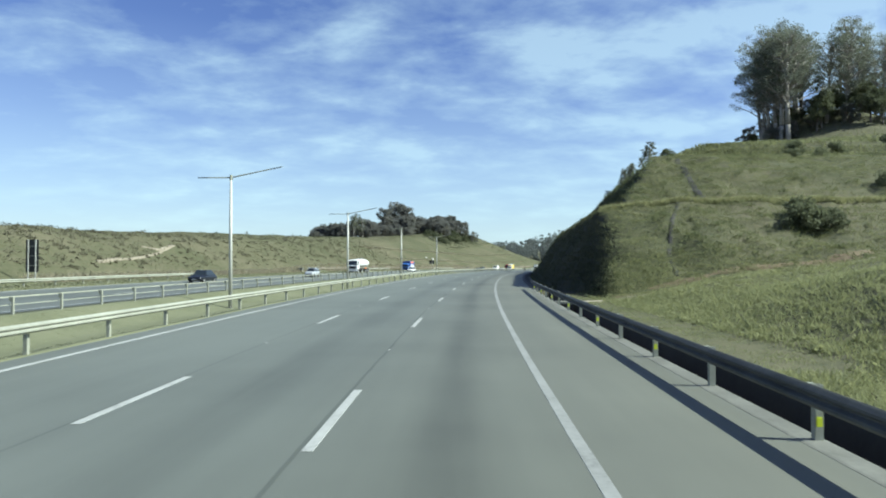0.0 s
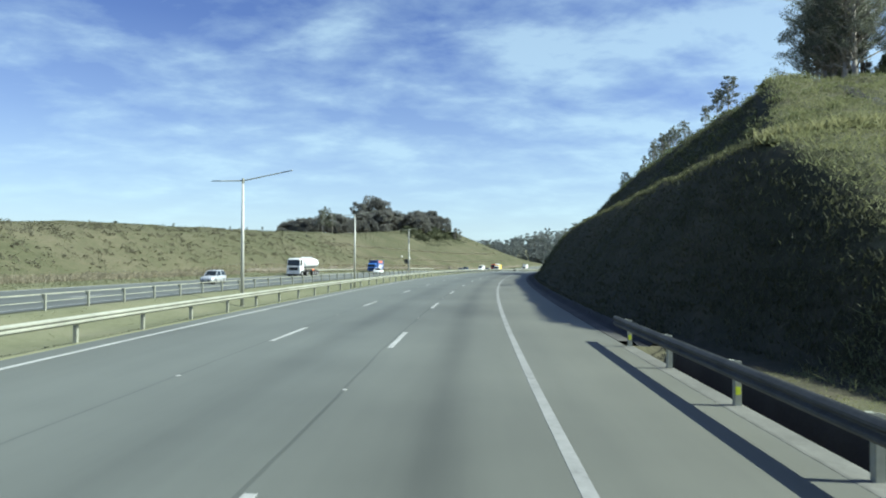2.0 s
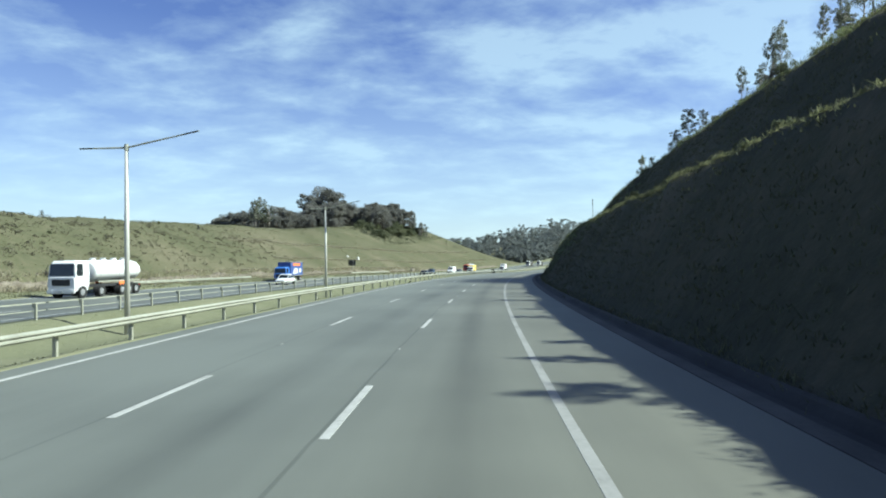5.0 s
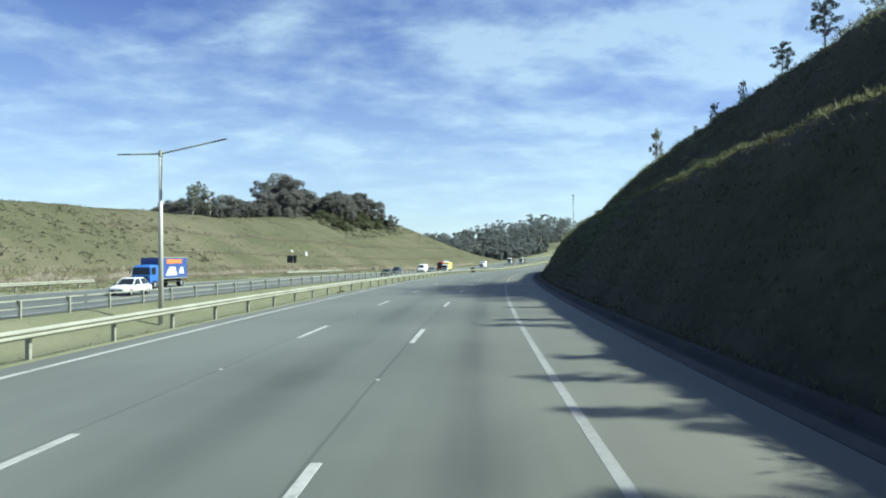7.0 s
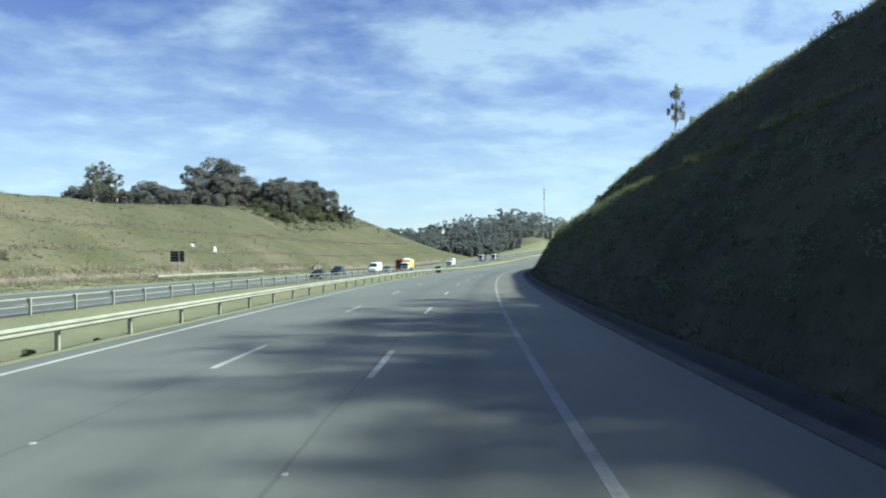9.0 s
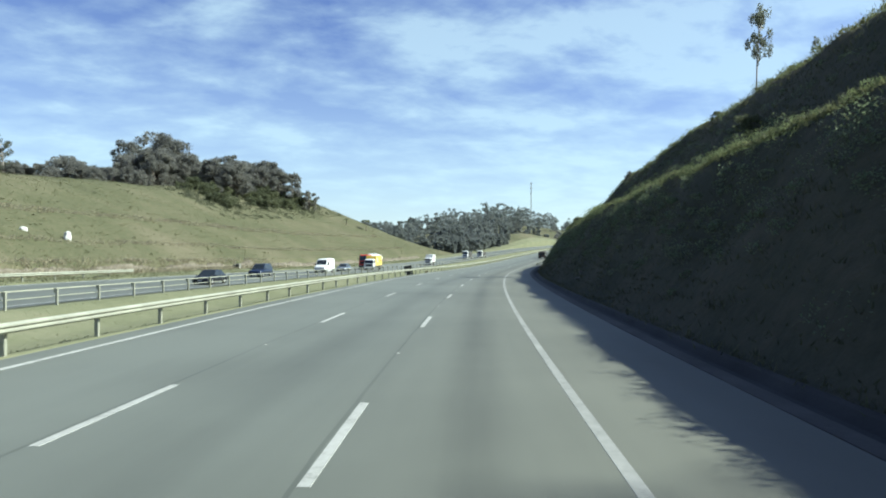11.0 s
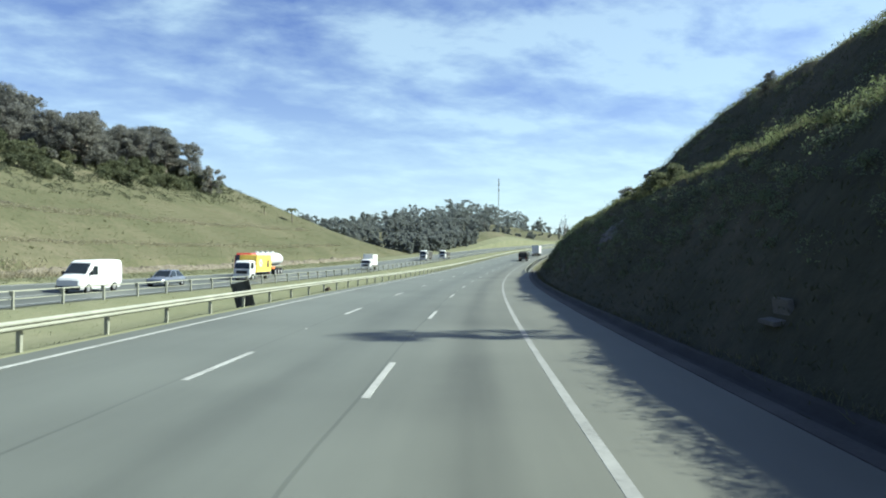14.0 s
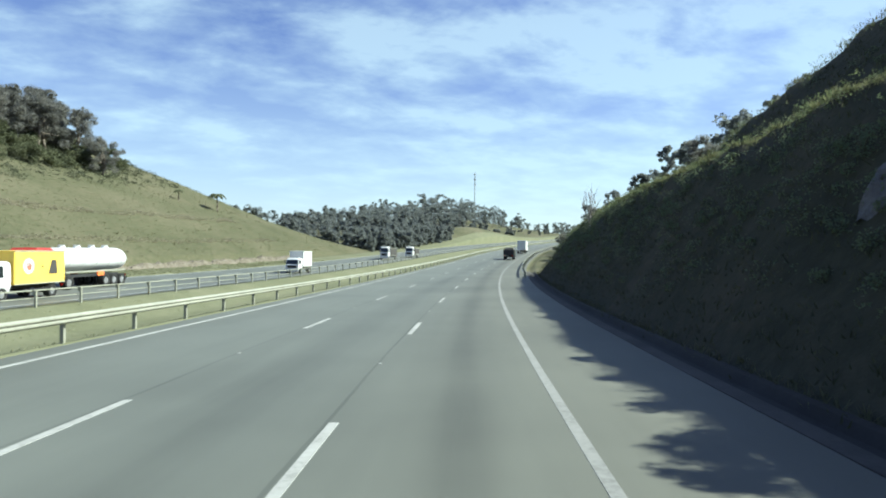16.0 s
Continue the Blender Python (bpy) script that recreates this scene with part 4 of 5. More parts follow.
for i in range(300):
    s = rr.uniform(490, 760)
    spots.append((s, -rr.uniform(44 if s < 600 else 80, 125), rr.uniform(2.5, 6.5), 1.4))
for i in range(120):
    spots.append((rr.uniform(492, 585), -rr.uniform(43, 62), rr.uniform(3, 7), 1.3))
for i in range(60):
    spots.append((rr.uniform(640, 860), -rr.uniform(48, 80), rr.uniform(1.2, 2.6), 1.5))
for i in range(90):
    spots.append((rr.uniform(900, 1250), -rr.uniform(14, 75), rr.uniform(8, 13), 1.2))
for i in range(90):
    spots.append((rr.uniform(900, 1250), -rr.uniform(30, 220), rr.uniform(8, 13), 1.0))
for i in range(70):
    spots.append((rr.uniform(980, 1250), -rr.uniform(16, 110), rr.uniform(9, 15), 1.1))
for i in range(9):
    spots.append((rr.uniform(575, 600), -rr.uniform(44, 52), rr.uniform(2, 4), 1.3))
far_wood("distant_wood", "mixed eucalyptus wood on the far hillside, leaf colour greyed for haze", spots, MAT["far_leaf"], 301)
spots = []
for i in range(150):
    s = rr.uniform(408, 620)
    spots.append((s, rr.uniform(17 if s > 440 else 26, 85), rr.uniform(6, 12), rr.choice((0.6, 1.0))))
for i in range(110):
    spots.append((rr.uniform(620, 1250), rr.uniform(14, 160), rr.uniform(8, 14), rr.choice((0.6, 1.0))))
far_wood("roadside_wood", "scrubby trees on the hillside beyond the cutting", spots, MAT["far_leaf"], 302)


def mast(s, lat):
    root = tagged(new("radio_mast"), "thin lattice radio mast rising above the distant wood", "mast")
    p = land(s, lat)
    h = 70.0 - ground_height(s, lat)
    for k in range(3):
        bm = bmesh.new()
        a = k * 2.094
        rod(bm, (0.9 * math.cos(a), 0.9 * math.sin(a), 0), (0.45 * math.cos(a), 0.45 * math.sin(a), h), 0.14, 0.10, 6)
        part("leg", bm, MAT["steel"], root)
    bm = bmesh.new()
    for i in range(int(h / 2)):
        z0, z1 = i * 2.0, i * 2.0 + 2.0
        for k in range(3):
            a, b = k * 2.094, (k + 1) * 2.094
            r0, r1 = 0.9 - 0.45 * z0 / h, 0.9 - 0.45 * z1 / h
            rod(bm, (r0 * math.cos(a), r0 * math.sin(a), z0), (r1 * math.cos(b), r1 * math.sin(b), z1), 0.06, sides=4)
    part("bracing", bm, MAT["steel"], root)
    for z in (h - 14, h - 8, h - 3):
        bm = bmesh.new()
        rod(bm, (0.8, 0, z), (0.8, 0, z + 1.8), 0.28, sides=8)
        rod(bm, (-0.5, 0.7, z), (-0.5, 0.7, z + 1.8), 0.28, sides=8)
        part("antenna", bm, MAT["pole"], root)
    root.matrix_basis = pose(p.x, p.y, p.z)


mast(970.6, -167.1)


# ---- shrubs matted over the cutting ----
def matted(name, label, spots, size, per, leaf_size, material, seed):
    """Low leafy mats in one mesh; spots are (s, lat)."""
    global RNG
    RNG = np.random.default_rng(seed)
    pts = [tuple(land(s, lat, 0.05)) for s, lat in spots]
    radii = [size[0] + (size[1] - size[0]) * rr.random() ** 2 for _ in spots]
    ob = tri_soup(name, leaf_tris(pts, radii, per, leaf_size, 0.6), material)
    return tagged(ob, label, "shrubs", kind="stuff")


matted("slope_shrubs", "matted leafy shrubs over the upper part of the cutting", [(s, cut_toe(s) + rr.choice((rr.uniform(1.3, 5.0), rr.uniform(2.2, 5.2), rr.uniform(3.1, 5.0), rr.uniform(9.0, 14.8)))) for s in (170 + 225 * rr.random() ** 0.7 for _ in range(1300))], (0.3, 1.0), 150, 0.065, MAT["shade_shrub"], 501)
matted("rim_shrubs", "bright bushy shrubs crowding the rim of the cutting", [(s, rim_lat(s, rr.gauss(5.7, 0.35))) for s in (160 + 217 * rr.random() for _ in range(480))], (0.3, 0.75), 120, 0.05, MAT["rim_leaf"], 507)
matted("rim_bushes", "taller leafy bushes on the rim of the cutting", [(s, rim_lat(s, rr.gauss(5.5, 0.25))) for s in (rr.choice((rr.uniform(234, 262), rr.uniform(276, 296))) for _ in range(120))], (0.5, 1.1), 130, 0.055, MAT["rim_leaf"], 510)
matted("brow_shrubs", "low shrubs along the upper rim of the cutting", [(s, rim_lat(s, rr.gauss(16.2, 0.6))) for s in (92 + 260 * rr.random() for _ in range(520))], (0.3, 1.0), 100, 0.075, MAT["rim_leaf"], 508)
matted("end_shrubs", "matted leafy shrubs over the sunlit end of the cutting", [(49 + 62 * rr.random(), 14 + min(rr.expovariate(1 / 24), 90)) for _ in range(1300)], (0.3, 0.95), 60, 0.11, MAT["shrub"], 502)
matted("hill_shrubs", "low shrubs scattered over the long hillside", [(60 + 400 * rr.random(), -47 - 50 * rr.random()) for _ in range(420)], (0.2, 0.6), 22, 0.14, MAT["blade"], 503)
matted("wood_edge_shrubs", "dense shrubs along the lower edge of the hilltop wood", [(s, -73 - 18 * rr.random() ** 0.8 - (s - 405) * 0.12) for s in (352 + 100 * rr.random() for _ in range(640))], (0.6, 1.7), 70, 0.17, MAT["scrub_leaf"], 509)
matted("hill_scrub", "brown scrub matted over the nearer hillside", [(62 + 175 * rr.random() ** 1.2, -47.5 - 17 * rr.random()) for _ in range(900)], (0.3, 1.1), 36, 0.17, MAT["scrub"], 505)
matted("brow_scrub", "dark bushes along the brow of the hill", [(55 + 190 * rr.random(), -57 - 9 * rr.random()) for _ in range(110)], (0.3, 1.0), 60, 0.14, MAT["scrub"], 506)
matted("meadow_weeds", "leafy weeds in the lush grass by the road", [(-2 + 50 * rr.random(), 8 + min(rr.expovariate(1 / 12), 60)) for _ in range(190)], (0.2, 0.6), 60, 0.11, MAT["lush"], 504)


# ---- grass ----
def tufts(name, label, spots, blades, h, width, material, seed, lean=0.5, spread=None):
    """Blades of grass in tufts, joined; spots are (s, lat)."""
    rng = np.random.default_rng(seed)
    pts = np.array([tuple(land(s, lat, -0.03)) for s, lat in spots])
    n = len(pts) * blades
    p = np.repeat(pts, blades, 0)
    hh = np.repeat(rng.uniform(0.6, 1.3, len(pts)), blades) * rng.uniform(h[0], h[1], n)
    p[:, :2] += rng.normal(size=(n, 2)) * (spread or 0.35 * h[1])
    ang = rng.uniform(0, 6.283, n)
    side = np.stack([np.cos(ang), np.sin(ang), np.zeros(n)], 1) * width * rng.uniform(0.6, 1.4, n)[:, None]
    tip = np.stack([rng.normal(size=n) * lean * hh, rng.normal(size=n) * lean * hh, hh], 1)
    ob = tri_soup(name, np.stack([p - side, p + side, p + tip], 1), material)
    return tagged(ob, label, "grass", kind="stuff")


def scatter(n, s0, s1, lat_of):
    out = []
    for _ in range(n):
        s = rr.uniform(s0, s1)
        out.append((s, lat_of(s)))
    return out


CHANNEL = [(69.5, 21.4), (88.5, 23.2)]
LOWER_CHANNEL = [(49.6, 13.5), (53.7, 13.9), (58, 15.3), (64, 17.4)]


def off_channel(spots):
    """Leaves out what would grow in the drain channel."""
    for path in (CHANNEL, LOWER_CHANNEL):
        xs, ys = [s for s, lat in path], [lat for s, lat in path]
        spots = [(s, lat) for s, lat in spots if not xs[0] - 1 < s < xs[-1] + 0.5 or abs(lat - lerp(s, xs, ys)) > 0.36]
    return spots


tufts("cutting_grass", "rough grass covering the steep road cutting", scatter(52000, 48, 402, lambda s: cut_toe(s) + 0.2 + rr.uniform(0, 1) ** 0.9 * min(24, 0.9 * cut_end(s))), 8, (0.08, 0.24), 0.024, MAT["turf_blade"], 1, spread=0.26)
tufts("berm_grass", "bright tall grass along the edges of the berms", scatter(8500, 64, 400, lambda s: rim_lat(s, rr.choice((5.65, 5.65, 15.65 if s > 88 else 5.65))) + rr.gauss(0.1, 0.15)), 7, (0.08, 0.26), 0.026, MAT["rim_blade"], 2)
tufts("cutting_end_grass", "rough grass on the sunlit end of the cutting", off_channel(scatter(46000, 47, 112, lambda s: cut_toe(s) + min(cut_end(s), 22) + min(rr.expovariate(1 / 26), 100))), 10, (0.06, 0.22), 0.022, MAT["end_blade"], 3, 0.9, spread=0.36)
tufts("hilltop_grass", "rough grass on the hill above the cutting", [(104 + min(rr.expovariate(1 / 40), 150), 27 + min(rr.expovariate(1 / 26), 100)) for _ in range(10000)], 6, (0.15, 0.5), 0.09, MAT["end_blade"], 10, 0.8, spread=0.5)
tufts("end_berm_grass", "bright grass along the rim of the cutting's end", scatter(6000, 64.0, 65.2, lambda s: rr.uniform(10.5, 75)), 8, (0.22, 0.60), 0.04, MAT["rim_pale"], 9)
tufts("meadow_grass", "lush tall grass on the bank beside the road", [(s, lat) for s, lat in scatter(24000, -6, 54, lambda s: 5.6 + min(rr.expovariate(1 / 13), 70)) if lat > 9.5 - 0.05 * s or s < 16], 9, (0.08, 0.30), 0.02, MAT["lush"], 4, 0.7, spread=0.16)
tufts("mown_grass", "short pale grass between the barrier and the cutting", scatter(12000, 10, 54, lambda s: rr.uniform(5.5, 14)), 7, (0.03, 0.08), 0.02, MAT["lush"], 14, 0.9, spread=0.16)
tufts("verge_grass", "short grass along the median", scatter(26000, -5, 420, lambda s: rr.uniform(-26.0, -13.25)), 6, (0.02, 0.055), 0.025, MAT["verge_blade"], 5, 0.9, spread=0.14)
tufts("hillside_tussocks", "coarse tussocks over the long hillside", scatter(30000, 10, 480, lambda s: -rr.uniform(45.5, 100)), 5, (0.05, 0.14), 0.07, MAT["blade"], 6, 1.0, spread=0.4)
tufts("bench_grass", "dry pale grass along the benches of the hillside", scatter(5200, 225, 440, lambda s: -45.3 - rr.choice((rr.uniform(5.0, 6.6), rr.uniform(14.2, 16.8), rr.uniform(14.2, 16.8)))), 6, (0.10, 0.30), 0.06, MAT["dry"], 12, 0.9, spread=0.35)
tufts("foot_grass", "tall dry grass along the foot of the hillside", scatter(9000, 60, 330, lambda s: -rr.uniform(43.2, 46.2)), 6, (0.25, 0.65), 0.05, MAT["dry"], 13, 0.7, spread=0.35)
tufts("far_verge_grass", "short grass on the verge beyond the opposite carriageway", scatter(15000, 10, 440, lambda s: -rr.uniform(39.4, 45.5)), 6, (0.06, 0.2), 0.05, MAT["verge_blade"], 7, 0.9, spread=0.2)
tufts("shoulder_weeds", "weeds at the foot of the cutting", scatter(2500, 60, 402, lambda s: cut_toe(s) + rr.uniform(0.05, 0.5)), 6, (0.1, 0.3), 0.03, MAT["turf_blade"], 8)


# ---- vehicles ----
MAT["glass"] = surface("dark_vehicle_glass", [(0.3, (0.012, 0.016, 0.018)), (0.7, (0.03, 0.036, 0.04))], scale=1.0, rough=0.14, fine=5, bump=0.0, spec=0.6)
MAT["rubber"] = surface("tyre_rubber", [(0.3, (0.012, 0.012, 0.012)), (0.7, (0.035, 0.034, 0.032))], scale=3, rough=0.9, fine=30, bump=0.2)
MAT["rim"] = surface("wheel_rim_metal", [(0.3, (0.35, 0.35, 0.35)), (0.7, (0.55, 0.55, 0.55))], scale=3, rough=0.4, metal=0.7, fine=30, bump=0.05)
MAT["plastic"] = surface("black_plastic", [(0.3, (0.015, 0.015, 0.016)), (0.7, (0.04, 0.04, 0.042))], scale=3, rough=0.7, fine=30, bump=0.1)
MAT["lens"] = paint("headlight_lens", (0.75, 0.76, 0.76), 0.12)
MAT["tail"] = paint("red_tail_lens", (0.45, 0.02, 0.015), 0.2)
MAT["plate"] = paint("plate_grey", (0.45, 0.45, 0.44), 0.5)
MAT["black"] = paint("black_car_paint", (0.018, 0.020, 0.026), 0.22, 0.2)
MAT["navy"] = paint("dark_blue_car_paint", (0.020, 0.028, 0.055), 0.22, 0.2)
MAT["silver"] = paint("silver_car_paint", (0.55, 0.56, 0.57), 0.28, 0.4)
MAT["graphite"] = paint("grey_car_paint", (0.20, 0.22, 0.26), 0.25, 0.4)
MAT["white"] = paint("white_vehicle_paint", (0.66, 0.66, 0.65), 0.35)
MAT["dirty_white"] = paint("dull_white_panels", (0.66, 0.66, 0.64), 0.55)
MAT["blue"] = paint("blue_truck_paint", (0.05, 0.14, 0.42), 0.35)
MAT["box_blue"] = paint("blue_box_panel", (0.045, 0.08, 0.24), 0.45)
MAT["red"] = paint("red_truck_paint", (0.42, 0.035, 0.025), 0.35)
MAT["yellow_box"] = paint("yellow_box_panel", (0.86, 0.60, 0.10), 0.45)
MAT["orange"] = paint("orange_panel_print", (0.80, 0.20, 0.05), 0.5)
MAT["tarp"] = surface("dark_tarpaulin", [(0.3, (0.03, 0.028, 0.026)), (0.7, (0.075, 0.07, 0.062))], scale=1.5, rough=0.85, fine=8, bump=0.4)


def loft(bm, stations):
    """Skins cross-sections, each a list of points, from the first to the last, with closed ends."""
    rings = [[bm.verts.new(p) for p in ring] for ring in stations]
    n = len(rings[0])
    for a, b in zip(rings, rings[1:]):
        for i in range(n):
            j = (i + 1) % n
            bm.faces.new((a[i], a[j], b[j], b[i]))
    bm.faces.new(rings[0][::-1])
    bm.faces.new(rings[-1])
    bmesh.ops.recalc_face_normals(bm, faces=bm.faces)
    return bm


def shell(y, w, z0, z1, crown=0.04):
    """A rounded body cross-section at y."""
    h = z1 - z0
    return [(-w * 0.86, y, z0), (-w * 0.98, y, z0 + 0.18 * h), (-w, y, z0 + 0.55 * h), (-w * 0.95, y, z1 - 0.08 * h), (-w * 0.80, y, z1), (0, y, z1 + crown),
            (w * 0.80, y, z1), (w * 0.95, y, z1 - 0.08 * h), (w, y, z0 + 0.55 * h), (w * 0.98, y, z0 + 0.18 * h), (w * 0.86, y, z0)]


def quad(bm, a, b, c, d, out, lift=0.006):
    """A pane a few millimetres proud of the skin, with its own thickness."""
    o = Vector(out).normalized()
    p = [Vector(q) + o * lift for q in (a, b, c, d)]
    q = [Vector(v) - o * 0.02 for v in (a, b, c, d)]
    loft(bm, [p, q])


def wheel(root, x, y, r, width, name="wheel"):
    side = 1 if x > 0 else -1
    bm = bmesh.new()
    rod(bm, (x - width * 0.35 * side, y, r), (x + width * 0.30 * side, y, r), r * 0.35, sides=12)
    hub = part(name, bm, MAT["plastic"], root)
    bm = bmesh.new()
    got = bmesh.ops.create_cone(bm, cap_ends=False, segments=22, radius1=r, radius2=r, depth=width, matrix=pose(x, y, r, 0, 90, 0))
    outer = [v for v in bm.verts]
    bmesh.ops.create_cone(bm, cap_ends=False, segments=22, radius1=r * 0.62, radius2=r * 0.62, depth=width * 0.94, matrix=pose(x, y, r, 0, 90, 0))
    bmesh.ops.bridge_loops(bm, edges=[e for e in bm.edges if e.is_boundary and sum(v.co.x for v in e.verts) / 2 > x])
    bmesh.ops.bridge_loops(bm, edges=[e for e in bm.edges if e.is_boundary and sum(v.co.x for v in e.verts) / 2 < x])
    part("tyre", bm, MAT["rubber"], hub, smooth=False)
    bm = bmesh.new()
    rod(bm, (x + side * width * 0.20, y, r), (x + side * width * 0.42, y, r), r * 0.60, r * 0.52, 16)
    for k in range(5):
        a = k * 1.2566
        rod(bm, (x + side * width * 0.43, y, r), (x + side * width * 0.45, y + math.cos(a) * r * 0.5, r + math.sin(a) * r * 0.5), r * 0.07, sides=5)
    part("rim", bm, MAT["rim"], hub)


def make_car(label, category, colour, L, W, H, style, s, lat, turn=180):
    root = tagged(new("car"), label, category)
    hw, y0, y1 = W / 2, -L / 2, L / 2
    belt, low = H * 0.60, 0.24
    hood = belt * 0.93
    tail = {"sedan": 0.96, "hatch": 1.0, "suv": 1.0}[style] * belt
    bm = bmesh.new()
    loft(bm, [shell(y1, hw * 0.72, low + 0.12, hood * 0.72), shell(y1 - 0.10, hw * 0.90, low + 0.02, hood * 0.86), shell(y1 - 0.45, hw * 0.98, low, hood * 0.95), shell(y1 - L * 0.27, hw, low, belt), shell(0, hw, low, belt), shell(y0 + L * 0.2, hw, low, belt),
              shell(y0 + 0.35, hw * 0.98, low, tail), shell(y0 + 0.08, hw * 0.92, low + 0.04, tail * 0.95), shell(y0, hw * 0.82, low + 0.10, tail * 0.85)])
    part("body", bm, MAT[colour], root, smooth=True)
    base_f, top_f = y1 - L * 0.27, y1 - L * 0.43
    top_r, base_r = {"sedan": (y0 + L * 0.27, y0 + L * 0.12), "hatch": (y0 + L * 0.12, y0 + 0.06), "suv": (y0 + L * 0.10, y0 + 0.06)}[style]
    bw, tw = hw * 0.93, hw * 0.74
    zb, zt = belt - 0.02, H

    bm = bmesh.new()
    bot = [(-bw, base_f, zb), (bw, base_f, zb), (bw, base_r, zb), (-bw, base_r, zb)]
    mid = [(-tw, top_f, zt - 0.05), (tw, top_f, zt - 0.05), (tw, top_r, zt - 0.05), (-tw, top_r, zt - 0.05)]
    cap = [(-tw * 0.85, top_f - 0.15, zt), (tw * 0.85, top_f - 0.15, zt), (tw * 0.85, top_r + 0.15, zt), (-tw * 0.85, top_r + 0.15, zt)]
    loft(bm, [bot, mid, cap])
    part("cabin", bm, MAT[colour], root)

    def mix(a, b, k):
        return tuple(p + (q - p) * k for p, q in zip(a, b))

    def pane(name, a, b, c, d, out, m=0.06):
        bm = bmesh.new()
        p = [Vector(v) for v in (a, b, c, d)]
        ctr = sum(p, Vector()) / 4
        p = [ctr + (v - ctr) * (1 - m * 2) for v in p]
        quad(bm, *p, out)
        part(name, bm, MAT["glass"], root)

    pane("windscreen", bot[0], bot[1], mid[1], mid[0], (0, 1, 0.6))
    pane("rear_window", bot[3], bot[2], mid[2], mid[3], (0, -1, 0.5))
    for side, (a, b, c, d) in ((1, (bot[1], bot[2], mid[2], mid[1])), (-1, (bot[0], bot[3], mid[3], mid[0]))):
        am, cm = mix(a, b, 0.52), mix(d, c, 0.48)
        pane("side_window", a, mix(a, b, 0.49), mix(d, c, 0.46), d, (side, 0, 0.25))
        pane("side_window", am, b, c, cm, (side, 0, 0.25))
        bm = bmesh.new()
        box(bm, (0.16, 0.10, 0.12), (side * (hw + 0.06), base_f - 0.12, belt + 0.06), 0.03)
        part("mirror", bm, MAT["plastic"], root)
        bm = bmesh.new()
        box(bm, (0.34, 0.20, 0.15), (side * hw * 0.66, y1 - 0.17, hood * 0.74), 0.05)
        part("headlight", bm, MAT["lens"], root)
        bm = bmesh.new()
        box(bm, (0.24, 0.14, 0.24), (side * hw * 0.74, y0 + 0.07, tail * 0.74), 0.04)
        part("tail_light", bm, MAT["tail"], root)
    bm = bmesh.new()
    box(bm, (W * 0.55, 0.08, 0.13), (0, y1 - 0.02, low + 0.22), 0.02)
    part("grille", bm, MAT["plastic"], root)
    bm = bmesh.new()
    box(bm, (0.40, 0.03, 0.12), (0, y1 + 0.03, low + 0.20))
    part("number_plate", bm, MAT["plate"], root)
    r = {"suv": 0.35}.get(style, 0.305)
    for x in (-hw * 0.88, hw * 0.88):
        for y in (y1 - L * 0.19, y0 + L * 0.20):
            wheel(root, x, y, r, 0.20)
    root.matrix_basis = stand(s, lat, 0.005, turn)
    return root


def make_van(label, s, lat):
    root = tagged(new("van"), label, "van")
    W, L, H = 1.95, 5.2, 2.35
    hw, y1, y0 = W / 2, L / 2, -L / 2
    bm = bmesh.new()
    loft(bm, [shell(y1, hw * 0.80, 0.35, 0.95), shell(y1 - 0.12, hw * 0.93, 0.28, 1.12), shell(y1 - 0.85, hw * 0.98, 0.28, 1.34), shell(y1 - 1.62, hw, 0.28, 2.22), shell(y1 - 2.0, hw, 0.28, H), shell(y0 + 0.1, hw, 0.28, H), shell(y0, hw * 0.96, 0.34, H - 0.08)])
    part("body", bm, MAT["white"], root, smooth=False)
    bm = bmesh.new()
    quad(bm, (-0.80, y1 - 0.92, 1.42), (0.80, y1 - 0.92, 1.42), (0.72, y1 - 1.55, 2.12), (-0.72, y1 - 1.55, 2.12), (0, 1, 0.9), 0.05)
    part("windscreen", bm, MAT["glass"], root)
    for side in (1, -1):
        bm = bmesh.new()
        quad(bm, (side * hw, y1 - 1.15, 1.32), (side * hw, y1 - 2.0, 1.32), (side * hw * 0.97, y1 - 2.0, 1.95), (side * hw * 0.97, y1 - 1.6, 1.95), (side, 0, 0.05), 0.02)
        part("side_window", bm, MAT["glass"], root)
        bm = bmesh.new()
        box(bm, (0.34, 0.16, 0.22), (side * 0.70, y1 - 0.08, 0.88), 0.05)
        part("headlight", bm, MAT["lens"], root)
        bm = bmesh.new()
        box(bm, (0.20, 0.12, 0.28), (side * (hw + 0.10), y1 - 1.1, 1.45), 0.03)
        part("mirror", bm, MAT["plastic"], root)
    bm = bmesh.new()
    box(bm, (W * 0.94, 0.16, 0.30), (0, y1 - 0.03, 0.46), 0.05)
    part("bumper", bm, MAT["plastic"], root)
    bm = bmesh.new()
    box(bm, (0.40, 0.03, 0.12), (0, y1 + 0.07, 0.46))
    part("number_plate", bm, MAT["plate"], root)
    for x in (-hw * 0.9, hw * 0.9):
        for y in (y1 - 0.95, y0 + 1.05):
            wheel(root, x, y, 0.33, 0.21)
    root.matrix_basis = stand(s, lat, 0.005, 180)
    return root


